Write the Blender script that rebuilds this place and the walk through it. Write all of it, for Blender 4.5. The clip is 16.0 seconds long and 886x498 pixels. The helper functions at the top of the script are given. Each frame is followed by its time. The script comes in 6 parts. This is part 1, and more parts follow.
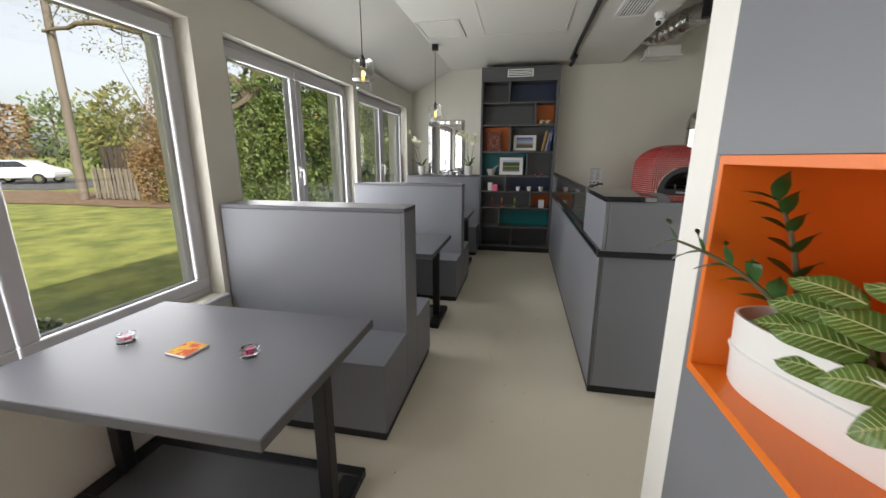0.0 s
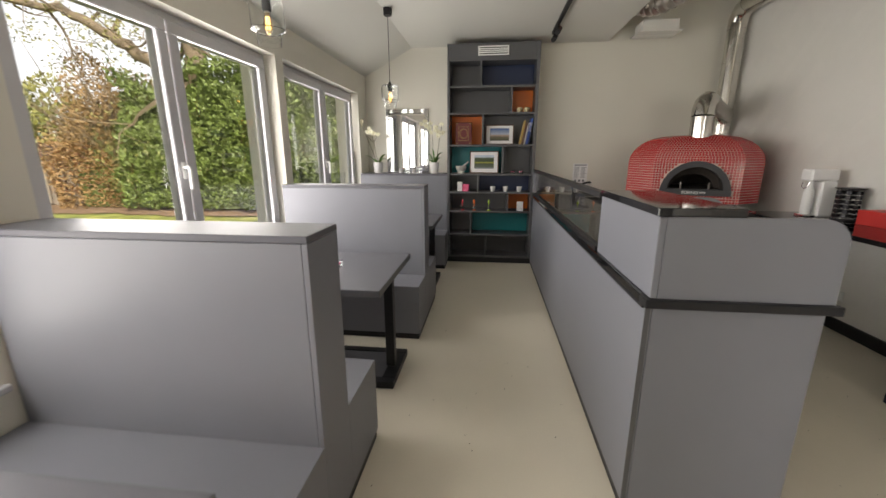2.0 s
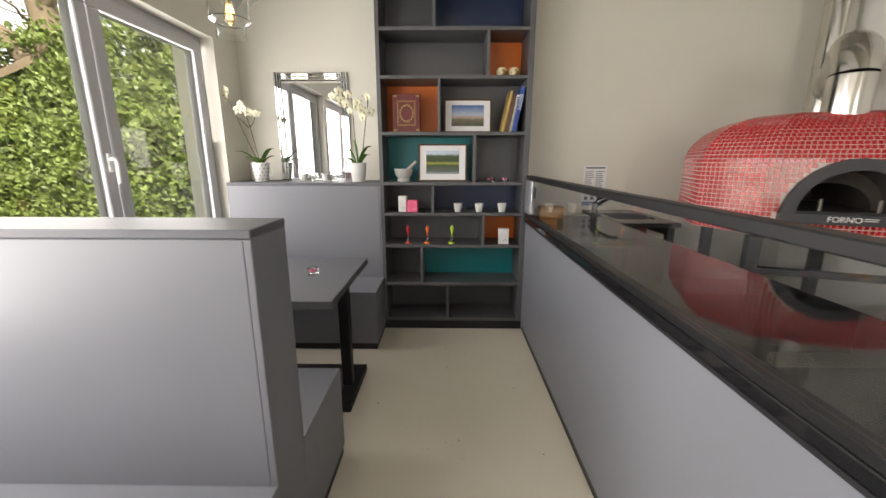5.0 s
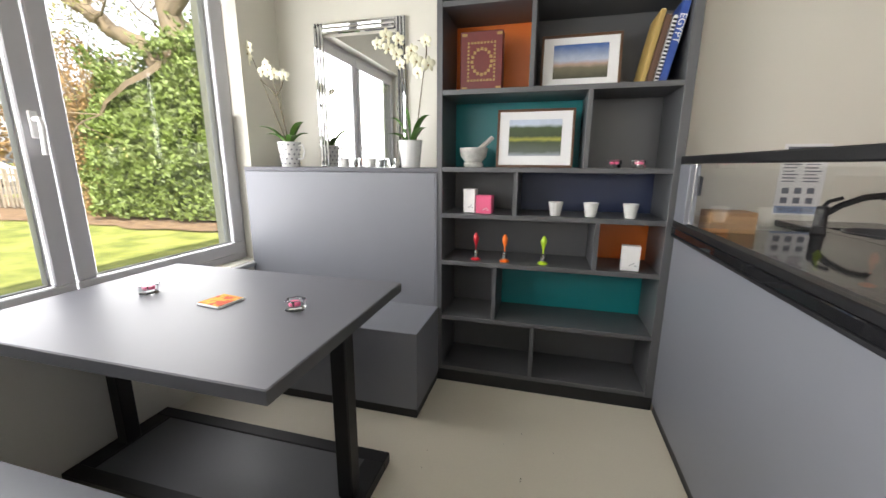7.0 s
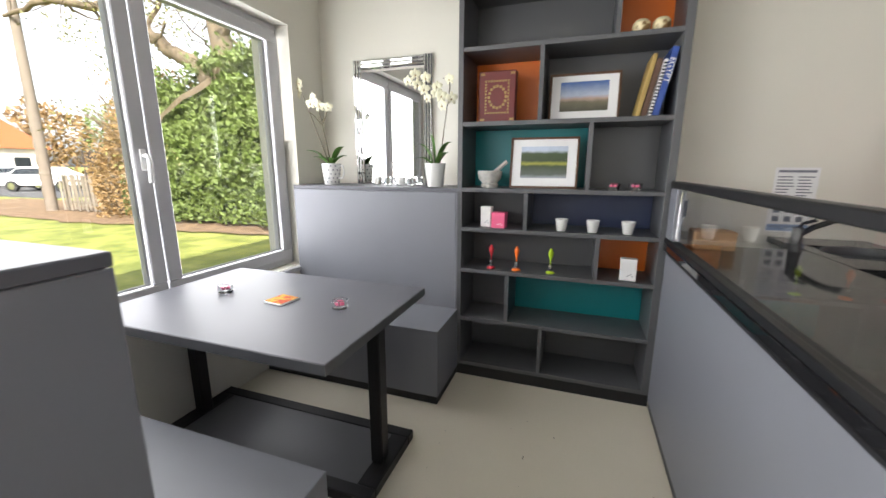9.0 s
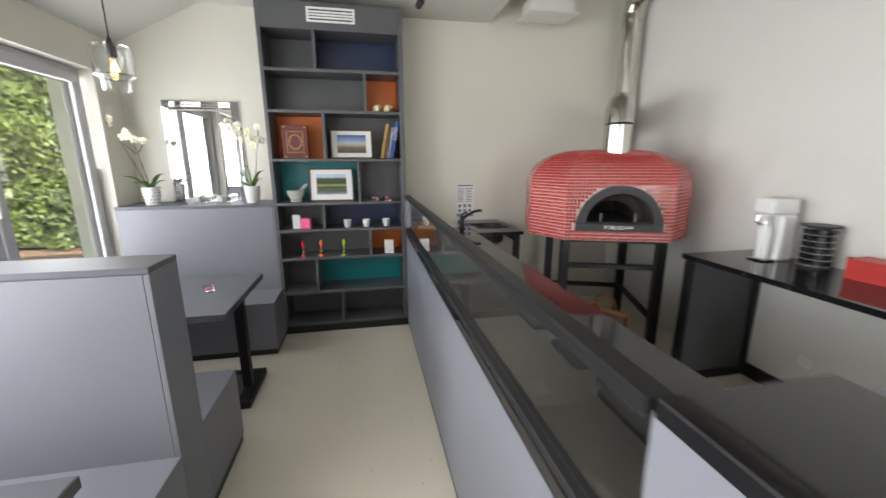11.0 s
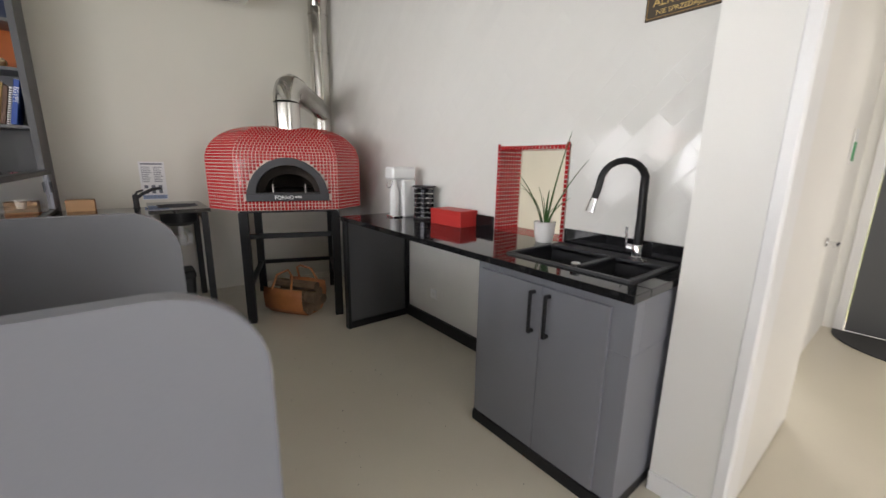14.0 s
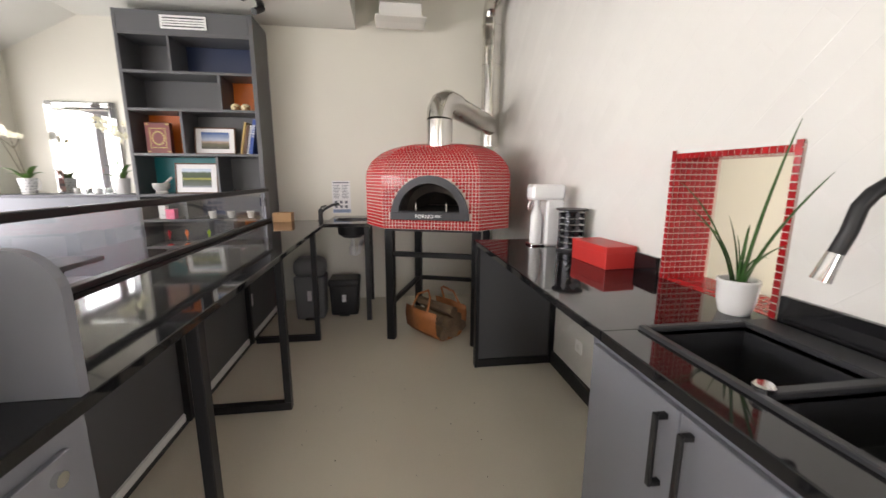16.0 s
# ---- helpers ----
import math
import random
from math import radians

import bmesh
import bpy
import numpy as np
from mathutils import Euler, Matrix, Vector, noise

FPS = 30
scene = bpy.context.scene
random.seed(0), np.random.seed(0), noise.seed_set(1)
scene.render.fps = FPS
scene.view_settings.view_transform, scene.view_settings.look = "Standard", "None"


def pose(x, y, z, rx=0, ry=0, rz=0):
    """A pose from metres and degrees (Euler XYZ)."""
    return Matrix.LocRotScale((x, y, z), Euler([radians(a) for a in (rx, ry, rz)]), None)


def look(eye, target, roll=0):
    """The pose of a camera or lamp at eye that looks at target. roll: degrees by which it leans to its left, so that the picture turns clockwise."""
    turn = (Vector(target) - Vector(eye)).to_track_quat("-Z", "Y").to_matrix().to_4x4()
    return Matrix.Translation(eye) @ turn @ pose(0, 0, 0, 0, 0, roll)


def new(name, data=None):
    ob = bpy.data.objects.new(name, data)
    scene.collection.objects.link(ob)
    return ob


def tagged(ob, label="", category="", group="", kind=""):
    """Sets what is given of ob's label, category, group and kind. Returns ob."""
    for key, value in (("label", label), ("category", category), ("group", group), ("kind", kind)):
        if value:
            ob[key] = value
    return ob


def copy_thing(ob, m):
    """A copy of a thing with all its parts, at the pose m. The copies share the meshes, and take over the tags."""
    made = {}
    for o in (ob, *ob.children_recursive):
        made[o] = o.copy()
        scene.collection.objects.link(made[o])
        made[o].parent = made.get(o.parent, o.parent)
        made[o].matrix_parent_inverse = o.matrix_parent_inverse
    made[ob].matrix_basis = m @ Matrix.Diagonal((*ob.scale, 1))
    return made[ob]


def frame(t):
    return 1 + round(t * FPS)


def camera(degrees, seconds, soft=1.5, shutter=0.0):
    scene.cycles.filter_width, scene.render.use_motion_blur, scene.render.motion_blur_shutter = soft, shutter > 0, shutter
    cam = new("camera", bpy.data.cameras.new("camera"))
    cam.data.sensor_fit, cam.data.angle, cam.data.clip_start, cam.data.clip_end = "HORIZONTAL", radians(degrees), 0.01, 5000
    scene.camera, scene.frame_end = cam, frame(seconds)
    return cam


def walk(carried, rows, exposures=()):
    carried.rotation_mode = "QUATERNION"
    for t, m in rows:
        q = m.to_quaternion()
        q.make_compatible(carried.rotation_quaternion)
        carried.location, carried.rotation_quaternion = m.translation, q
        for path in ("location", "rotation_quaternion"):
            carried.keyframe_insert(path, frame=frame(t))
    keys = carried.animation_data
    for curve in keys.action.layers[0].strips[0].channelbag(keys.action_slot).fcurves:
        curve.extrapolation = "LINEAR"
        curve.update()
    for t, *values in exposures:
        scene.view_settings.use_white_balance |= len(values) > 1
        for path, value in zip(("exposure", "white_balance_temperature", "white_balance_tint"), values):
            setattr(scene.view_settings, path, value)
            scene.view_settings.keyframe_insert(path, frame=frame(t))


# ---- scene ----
cam = camera(98.1, 16.0, shutter=0.4)
PATH = [
    (0, (0.186, 0.064, 1.516), (-0.197, 1.971, 1.051), 0.1),
    (0.5, (0.156, 0.261, 1.509), (-0.22, 2.168, 1.04), 0.0),
    (1, (0.13, 0.447, 1.494), (-0.218, 2.359, 1.023), -0.1),
    (1.5, (0.116, 0.739, 1.491), (-0.183, 2.66, 1.018), -0.0),
    (2, (0.092, 1.072, 1.469), (-0.139, 3.001, 0.996), -0.1),
    (2.5, (0.041, 1.424, 1.454), (-0.11, 3.361, 0.979), -0.1),
    (3, (0.054, 1.807, 1.451), (-0.034, 3.748, 0.975), -0.3),
    (3.5, (0.05, 2.173, 1.448), (0.029, 4.116, 0.975), -0.2),
    (4, (0.048, 2.551, 1.468), (0.062, 4.495, 0.998), 0.1),
    (6.3, (0.079, 4.111, 1.268), (-0.206, 6.045, 0.843), 0.1),
    (6.5, (0.083, 4.208, 1.262), (-0.27, 6.129, 0.832), 0.1),
    (7, (0.086, 4.349, 1.242), (-0.415, 6.237, 0.814), 0.3),
    (7.5, (0.088, 4.404, 1.241), (-0.549, 6.251, 0.812), 0.3),
    (8, (0.119, 4.391, 1.262), (-0.614, 6.202, 0.832), 0.3),
    (8.2, (0.128, 4.372, 1.269), (-0.615, 6.18, 0.847), 0.4),
    (10.5, (0.362, 3.089, 1.558), (0.417, 5.04, 1.122), -0.3),
    (11, (0.316, 2.77, 1.585), (0.696, 4.682, 1.14), -0.1),
    (11.5, (0.348, 2.396, 1.598), (1.001, 4.23, 1.14), -0.1),
    (12, (0.398, 2.063, 1.58), (1.282, 3.797, 1.12), 0.2),
    (12.5, (0.476, 1.812, 1.494), (1.549, 3.436, 1.036), 0.8),
    (13, (0.745, 1.778, 1.440), (1.945, 3.310, 0.976), 0.8),
    (13.5, (0.96, 1.908, 1.388), (2.237, 3.377, 0.929), 0.9),
    (14, (1.189, 2.073, 1.376), (2.412, 3.597, 0.947), 1.0),
    (14.5, (1.395, 2.168, 1.392), (2.442, 3.822, 0.982), 0.6),
    (15, (1.588, 2.215, 1.398), (2.397, 4.003, 1.012), 0.6),
    (15.5, (1.694, 2.263, 1.394), (2.250, 4.147, 1.016), 0.5),
    (16, (1.863, 2.328, 1.395), (2.14, 4.274, 1.029), 0.2),
]
EXPOSURES = [(0, 0.75, 6500, 10), (1, 0.9, 6500, 10), (2, 1.15, 7000, 13), (3, 1.45, 6350, 10), (4, 1.5, 7100, 14), (6.5, 2.05, 6600, 11), (8, 2.05, 6500, 12),
             (10.5, 1.85, 6250, 11), (11.5, 1.85, 6400, 11), (12.5, 1.6, 6500, 13), (13.5, 1.5, 6350, 14), (14.5, 1.9, 6450, 14), (16, 2.15, 6650, 16)]
walk(cam, [(t, look(eye, target, roll)) for t, eye, target, roll in PATH], EXPOSURES)

# ---- light ----
world = bpy.data.worlds.new("sky")
scene.world = world
world.use_nodes = True
wn = world.node_tree
sky = wn.nodes.new("ShaderNodeTexSky")
sky.sky_type = "NISHITA"
sky.sun_disc = False
SUN_EL, SUN_AZ = 36.6, 138.0          # azimuth clockwise from +y
sky.sun_elevation, sky.sun_rotation = radians(SUN_EL), radians(SUN_AZ)
sky.air_density, sky.dust_density = 1.0, 3.0
haze = wn.nodes.new("ShaderNodeHueSaturation")     # fades the sky's blue towards white
haze.inputs["Saturation"].default_value = 0.25
wn.links.new(sky.outputs[0], haze.inputs["Color"])
wn.links.new(haze.outputs[0], wn.nodes["Background"].inputs[0])
wn.nodes["Background"].inputs[1].default_value = 0.12
sun = new("sun", bpy.data.lights.new("sun", "SUN"))
sun.data.energy, sun.data.angle, sun.data.color = 3.1, radians(0.5), (1.0, 0.94, 0.84)
sx = math.cos(radians(SUN_EL)) * math.sin(radians(SUN_AZ))
sy = math.cos(radians(SUN_EL)) * math.cos(radians(SUN_AZ))
sun.matrix_world = look((sx * 40, sy * 40, math.sin(radians(SUN_EL)) * 40), (0, 0, 0))


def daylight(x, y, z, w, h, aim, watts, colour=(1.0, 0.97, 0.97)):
    """An area lamp in a wall opening, standing in for the sky's light."""
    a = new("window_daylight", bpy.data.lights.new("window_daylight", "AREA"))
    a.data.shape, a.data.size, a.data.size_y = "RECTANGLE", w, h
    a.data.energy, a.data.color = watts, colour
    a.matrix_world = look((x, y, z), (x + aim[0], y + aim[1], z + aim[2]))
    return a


# one lamp in each garden window, the first of them out of view
for wy, watts in ((-0.95, 24.0), (1.25, 24.0), (3.45, 28.0), (5.58, 14.0)):
    daylight(-1.80, wy, 1.46, 1.64, 1.52, (1, 0, 0), watts, (0.97, 0.965, 0.97))
# fill through a south opening out of view, added to brighten the kitchen
daylight(2.0, -2.58, 1.5, 1.4, 1.9, (0.15, 1, -0.2), 15.0, (0.98, 0.98, 1.0))
# fill for back room and corridor, set in openings added out of view
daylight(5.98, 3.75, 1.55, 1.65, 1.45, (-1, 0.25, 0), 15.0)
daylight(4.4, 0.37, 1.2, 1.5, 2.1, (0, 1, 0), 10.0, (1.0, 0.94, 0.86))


# ---- materials ----
def material(name, colour, rough=0.5, metal=0.0, vary=0.08, scale=6.0, bump=0.05, fine=120.0, spec=0.5, stretch=(1, 1, 1), each=0.0, coat=0.0):
    """Base colour with coarse and fine variation, and fine relief."""
    m = bpy.data.materials.new(name)
    m.use_nodes = True
    n, l = m.node_tree.nodes, m.node_tree.links
    b = n["Principled BSDF"]
    b.inputs["Metallic"].default_value = metal
    b.inputs["Specular IOR Level"].default_value = spec
    b.inputs["Coat Weight"].default_value = coat
    co = n.new("ShaderNodeTexCoord")
    mp = n.new("ShaderNodeMapping")
    mp.inputs["Scale"].default_value = stretch
    l.new(co.outputs["Object"], mp.inputs[0])
    big, small = n.new("ShaderNodeTexNoise"), n.new("ShaderNodeTexNoise")
    big.inputs["Scale"].default_value, small.inputs["Scale"].default_value = scale, fine
    big.inputs["Detail"].default_value = 5
    for t in (big, small):
        l.new(mp.outputs[0], t.inputs[0])
    mix = n.new("ShaderNodeMath")
    mix.operation = "MULTIPLY_ADD"
    mix.inputs[1].default_value = 0.35
    l.new(small.outputs[0], mix.inputs[0])
    l.new(big.outputs[0], mix.inputs[2])
    ramp = n.new("ShaderNodeMapRange")
    ramp.inputs[1].default_value, ramp.inputs[2].default_value = 0.3, 1.05
    ramp.inputs[3].default_value, ramp.inputs[4].default_value = 1 - vary, 1 + vary
    l.new(mix.outputs[0], ramp.inputs[0])
    hsv = n.new("ShaderNodeHueSaturation")
    hsv.inputs["Color"].default_value = (*colour, 1)
    if each:
        info = n.new("ShaderNodeObjectInfo")
        er = n.new("ShaderNodeMapRange")
        er.inputs[3].default_value, er.inputs[4].default_value = 1 - each, 1 + each
        l.new(info.outputs["Random"], er.inputs[0])
        mul = n.new("ShaderNodeMath")
        mul.operation = "MULTIPLY"
        l.new(ramp.outputs[0], mul.inputs[0])
        l.new(er.outputs[0], mul.inputs[1])
        l.new(mul.outputs[0], hsv.inputs["Value"])
    else:
        l.new(ramp.outputs[0], hsv.inputs["Value"])
    l.new(hsv.outputs[0], b.inputs["Base Color"])
    rr = n.new("ShaderNodeMapRange")
    rr.inputs[3].default_value, rr.inputs[4].default_value = max(0.02, rough * 0.85), min(1, rough * 1.15)
    l.new(big.outputs[0], rr.inputs[0])
    l.new(rr.outputs[0], b.inputs["Roughness"])
    if bump:
        bp = n.new("ShaderNodeBump")
        bp.inputs["Strength"].default_value, bp.inputs["Distance"].default_value = bump, 0.004
        l.new(small.outputs[0], bp.inputs["Height"])
        l.new(bp.outputs[0], b.inputs["Normal"])
    return m


def two_tone(name, a, c, rough, scale, lo=0.4, hi=0.6, bump=0.3, fine=60.0):
    """Two colours in noisy patches."""
    m = material(name, a, rough, 0, 0.1, scale, bump, fine)
    n, l = m.node_tree.nodes, m.node_tree.links
    hsv = next(x for x in n if x.bl_idname == "ShaderNodeHueSaturation")
    co = next(x for x in n if x.bl_idname == "ShaderNodeTexCoord")
    t = n.new("ShaderNodeTexNoise")
    t.inputs["Scale"].default_value, t.inputs["Detail"].default_value = scale, 8
    t.inputs["Roughness"].default_value = 0.65
    l.new(co.outputs["Object"], t.inputs[0])
    r = n.new("ShaderNodeValToRGB")
    r.color_ramp.elements[0].position, r.color_ramp.elements[1].position = lo, hi
    r.color_ramp.elements[0].color, r.color_ramp.elements[1].color = (*a, 1), (*c, 1)
    l.new(t.outputs[0], r.inputs[0])
    l.new(r.outputs[0], hsv.inputs["Color"])
    return m


def glass(name, tint=(1, 1, 1), rough=0.0):
    m = bpy.data.materials.new(name)
    m.use_nodes = True
    b = m.node_tree.nodes["Principled BSDF"]
    b.inputs["Base Color"].default_value = (*tint, 1)
    b.inputs["Transmission Weight"].default_value = 1
    b.inputs["Roughness"].default_value = rough
    b.inputs["IOR"].default_value = 1.45
    return m


def glow(name, colour, strength):
    m = bpy.data.materials.new(name)
    m.use_nodes = True
    b = m.node_tree.nodes["Principled BSDF"]
    b.inputs["Base Color"].default_value = (*colour, 1)
    b.inputs["Emission Color"].default_value = (*colour, 1)
    b.inputs["Emission Strength"].default_value = strength
    return m


def picture(name, stops, wob=0.04):
    """A framed landscape: bands of colour up the height of the sheet."""
    m = material(name, (0.5, 0.5, 0.5), 0.5, 0, 0.15, 20, 0, 90)
    n, l = m.node_tree.nodes, m.node_tree.links
    hsv = next(x for x in n if x.bl_idname == "ShaderNodeHueSaturation")
    co = next(x for x in n if x.bl_idname == "ShaderNodeTexCoord")
    sep = n.new("ShaderNodeSeparateXYZ")
    l.new(co.outputs["Generated"], sep.inputs[0])
    t = n.new("ShaderNodeTexNoise")
    t.inputs["Scale"].default_value = 5
    l.new(co.outputs["Generated"], t.inputs[0])
    add = n.new("ShaderNodeMath")
    add.operation = "MULTIPLY_ADD"
    add.inputs[1].default_value = wob * 4
    l.new(t.outputs[0], add.inputs[0])
    l.new(sep.outputs[2], add.inputs[2])
    sub = n.new("ShaderNodeMath")
    sub.operation = "SUBTRACT"
    sub.inputs[1].default_value = wob * 2
    l.new(add.outputs[0], sub.inputs[0])
    r = n.new("ShaderNodeValToRGB")
    e = r.color_ramp.elements
    e[0].position, e[0].color = stops[0][0], (*stops[0][1], 1)
    e[1].position, e[1].color = stops[1][0], (*stops[1][1], 1)
    for p, c in stops[2:]:
        k = e.new(p)
        k.color = (*c, 1)
    l.new(sub.outputs[0], r.inputs[0])
    l.new(r.outputs[0], hsv.inputs["Color"])
    return m


WALL = material("wall_paint", (0.70, 0.68, 0.60), 0.45, 0, 0.03, 1.5, 0.12, 260)
GLOSS_WALL = material("glossy_wall_paint", (0.72, 0.71, 0.67), 0.09, 0, 0.03, 1.5, 0.04, 14)


def tiled_relief(m, a, b):
    """Faint joints of glossy diagonal wall tiles."""
    n, l = m.node_tree.nodes, m.node_tree.links
    co = next(x for x in n if x.bl_idname == "ShaderNodeTexCoord")
    mp = n.new("ShaderNodeMapping")
    mp.vector_type = "TEXTURE"
    mp.inputs["Rotation"].default_value = (radians(90), 0, radians(90))
    mp2 = n.new("ShaderNodeMapping")
    mp2.inputs["Rotation"].default_value = (0, 0, radians(45))
    br = n.new("ShaderNodeTexBrick")
    br.inputs["Scale"].default_value = 1.0
    br.inputs["Brick Width"].default_value, br.inputs["Row Height"].default_value = a, b
    br.inputs["Mortar Size"].default_value, br.inputs["Mortar Smooth"].default_value = 0.003, 1.0
    l.new(co.outputs["Object"], mp.inputs[0])
    l.new(mp.outputs[0], mp2.inputs[0])
    l.new(mp2.outputs[0], br.inputs["Vector"])
    bp = next(x for x in n if x.bl_idname == "ShaderNodeBump")
    b2 = n.new("ShaderNodeBump")
    b2.invert = True
    b2.inputs["Strength"].default_value, b2.inputs["Distance"].default_value = 0.25, 0.002
    l.new(br.outputs["Fac"], b2.inputs["Height"])
    l.new(bp.outputs[0], b2.inputs["Normal"])
    br.inputs["Color1"].default_value, br.inputs["Color2"].default_value = (0, 0, 0, 1), (1, 1, 1, 1)
    tilt = n.new("ShaderNodeTexWhiteNoise")
    tilt.noise_dimensions = "1D"
    l.new(br.outputs["Color"], tilt.inputs["W"])
    off = n.new("ShaderNodeVectorMath")
    off.operation = "MULTIPLY_ADD"
    off.inputs[1].default_value, off.inputs[2].default_value = (0.0, 0.09, 0.09), (0.0, -0.045, -0.045)
    l.new(tilt.outputs["Color"], off.inputs[0])
    add = n.new("ShaderNodeVectorMath")
    add.operation = "ADD"
    l.new(b2.outputs[0], add.inputs[0])
    l.new(off.outputs[0], add.inputs[1])
    nm = n.new("ShaderNodeVectorMath")
    nm.operation = "NORMALIZE"
    l.new(add.outputs[0], nm.inputs[0])
    l.new(nm.outputs[0], n["Principled BSDF"].inputs["Normal"])


tiled_relief(GLOSS_WALL, 0.30, 0.10)
WHITE_WALL = material("white_wall_paint", (0.80, 0.79, 0.75), 0.5, 0, 0.03, 2, 0.12, 260)
CEIL = material("ceiling_paint", (0.66, 0.66, 0.61), 0.5, 0, 0.03, 1.2, 0.08, 200)
FLOOR = material("resin_floor", (0.66, 0.61, 0.50), 0.30, 0, 0.06, 1.4, 0.03, 90)
GREY = material("grey_laminate", (0.182, 0.187, 0.211), 0.42, 0, 0.06, 3, 0.05, 350, spec=0.4)
GREY_TOP = material("grey_table_laminate", (0.105, 0.106, 0.121), 0.46, 0, 0.06, 3, 0.05, 350, spec=0.35)
DARK = material("dark_grey_laminate", (0.085, 0.087, 0.092), 0.42, 0, 0.06, 3, 0.06, 350)
PLINTH = material("black_plinth", (0.016, 0.016, 0.018), 0.45, 0, 0.1, 6, 0.05, 200, spec=0.3)
METAL = material("black_steel", (0.011, 0.011, 0.012), 0.42, 0.0, 0.15, 8, 0.06, 250, spec=0.35)
STONE = material("polished_black_stone", (0.012, 0.012, 0.013), 0.05, 0, 0.3, 30, 0.0, 400)
# off-white frames, greyed in their colour for standing against the light
FRAME = material("window_frame_plastic", (0.52, 0.52, 0.54), 0.35, 0, 0.03, 3, 0.03, 200)
WHITE = material("white_plastic", (0.8, 0.8, 0.79), 0.35, 0, 0.03, 5, 0.02, 150)
CERAMIC = material("white_ceramic", (0.8, 0.8, 0.78), 0.15, 0, 0.02, 8, 0.02, 60)
ORANGE = material("orange_laminate", (0.75, 0.17, 0.015), 0.4, 0, 0.05, 4, 0.04, 300)
TEAL = material("teal_laminate", (0.0, 0.20, 0.22), 0.4, 0, 0.05, 4, 0.04, 300)
NAVY = material("navy_laminate", (0.012, 0.025, 0.075), 0.4, 0, 0.05, 4, 0.04, 300)
TILE = material("red_mosaic_tile", (0.36, 0.014, 0.017), 0.09, 0, 0.25, 25, 0.03, 60, each=0.2)
GROUT = material("pale_grout", (0.62, 0.50, 0.45), 0.8, 0, 0.1, 20, 0.2, 200)
STEEL = material("polished_steel", (0.62, 0.60, 0.56), 0.16, 1.0, 0.08, 5, 0.06, 12)
CHROME = material("chrome", (0.75, 0.75, 0.75), 0.08, 1.0, 0.03, 5, 0.0, 50)
FOIL = material("foil_duct", (0.62, 0.61, 0.58), 0.28, 1.0, 0.15, 12, 0.9, 45)
CAST = material("charcoal_cast_iron", (0.035, 0.036, 0.04), 0.45, 0.2, 0.12, 8, 0.1, 180)
SOOT = material("sooty_firebrick", (0.05, 0.04, 0.033), 0.9, 0, 0.5, 9, 0.5, 60)
MIRROR = material("mirror_silver", (0.86, 0.87, 0.87), 0.015, 1.0, 0.0, 1, 0.0)
CLEAR = glass("clear_glass", (0.97, 0.985, 0.98))
PANE = glass("window_glass", (0.99, 1, 0.995))
GREEN = material("plant_leaf", (0.075, 0.17, 0.03), 0.38, 0, 0.25, 25, 0.15, 90)
DARK_GREEN = material("dark_plant_leaf", (0.035, 0.10, 0.022), 0.35, 0, 0.25, 25, 0.15, 90)
STEM = material("brown_stem", (0.12, 0.10, 0.05), 0.6, 0, 0.2, 30, 0.2, 90)
PETAL = material("cream_petal", (0.80, 0.78, 0.58), 0.5, 0, 0.06, 30, 0.1, 90)
SOIL = material("potting_soil", (0.05, 0.035, 0.025), 0.95, 0, 0.4, 30, 0.8, 120)
RED = material("red_card", (0.55, 0.035, 0.03), 0.4, 0, 0.05, 6, 0.05, 200)
MAROON = material("maroon_leather", (0.12, 0.011, 0.011), 0.45, 0, 0.2, 15, 0.3, 120)
GOLD = material("dull_gold", (0.30, 0.19, 0.07), 0.4, 0.6, 0.2, 20, 0.1, 90)
LEATHER = material("tan_leather", (0.40, 0.145, 0.045), 0.5, 0, 0.25, 9, 0.3, 120)
BARK = material("firewood_bark", (0.17, 0.115, 0.07), 0.9, 0, 0.4, 14, 0.9, 60)
CARDBOARD = material("brown_cardboard", (0.36, 0.21, 0.10), 0.8, 0, 0.08, 9, 0.1, 200)
STONEWARE = material("speckled_granite", (0.45, 0.45, 0.42), 0.6, 0, 0.3, 40, 0.2, 150)
PAPER = material("white_paper", (0.78, 0.78, 0.78), 0.7, 0, 0.03, 8, 0.05, 300)
INK = material("grey_ink", (0.16, 0.17, 0.2), 0.7, 0, 0.05, 8, 0.0, 300)
PINK = material("pink_card", (0.70, 0.10, 0.22), 0.45, 0, 0.08, 25, 0.05, 200)
BIN_GREY = material("grey_bin_plastic", (0.15, 0.155, 0.16), 0.5, 0, 0.06, 6, 0.08, 200)
RUBY = material("ruby_plastic", (0.55, 0.02, 0.035), 0.3, 0, 0.05, 9, 0.0, 100)
TANGERINE = material("tangerine_plastic", (0.85, 0.17, 0.02), 0.3, 0, 0.05, 9, 0.0, 100)
LIME = material("lime_plastic", (0.42, 0.62, 0.03), 0.3, 0, 0.05, 9, 0.0, 100)
BLUE = material("blue_book_cloth", (0.025, 0.07, 0.30), 0.5, 0, 0.12, 15, 0.1, 200)
YELLOW = material("yellow_book_cloth", (0.38, 0.26, 0.08), 0.55, 0, 0.1, 15, 0.1, 200)
BROWN = material("brown_book_cloth", (0.10, 0.05, 0.03), 0.55, 0, 0.1, 15, 0.1, 200)
WOODFR = material("dark_wood_frame", (0.10, 0.045, 0.02), 0.4, 0, 0.3, 8, 0.1, 120, stretch=(1, 1, 12))
FILAMENT = glow("bulb_filament", (1.0, 0.62, 0.22), 3.0)
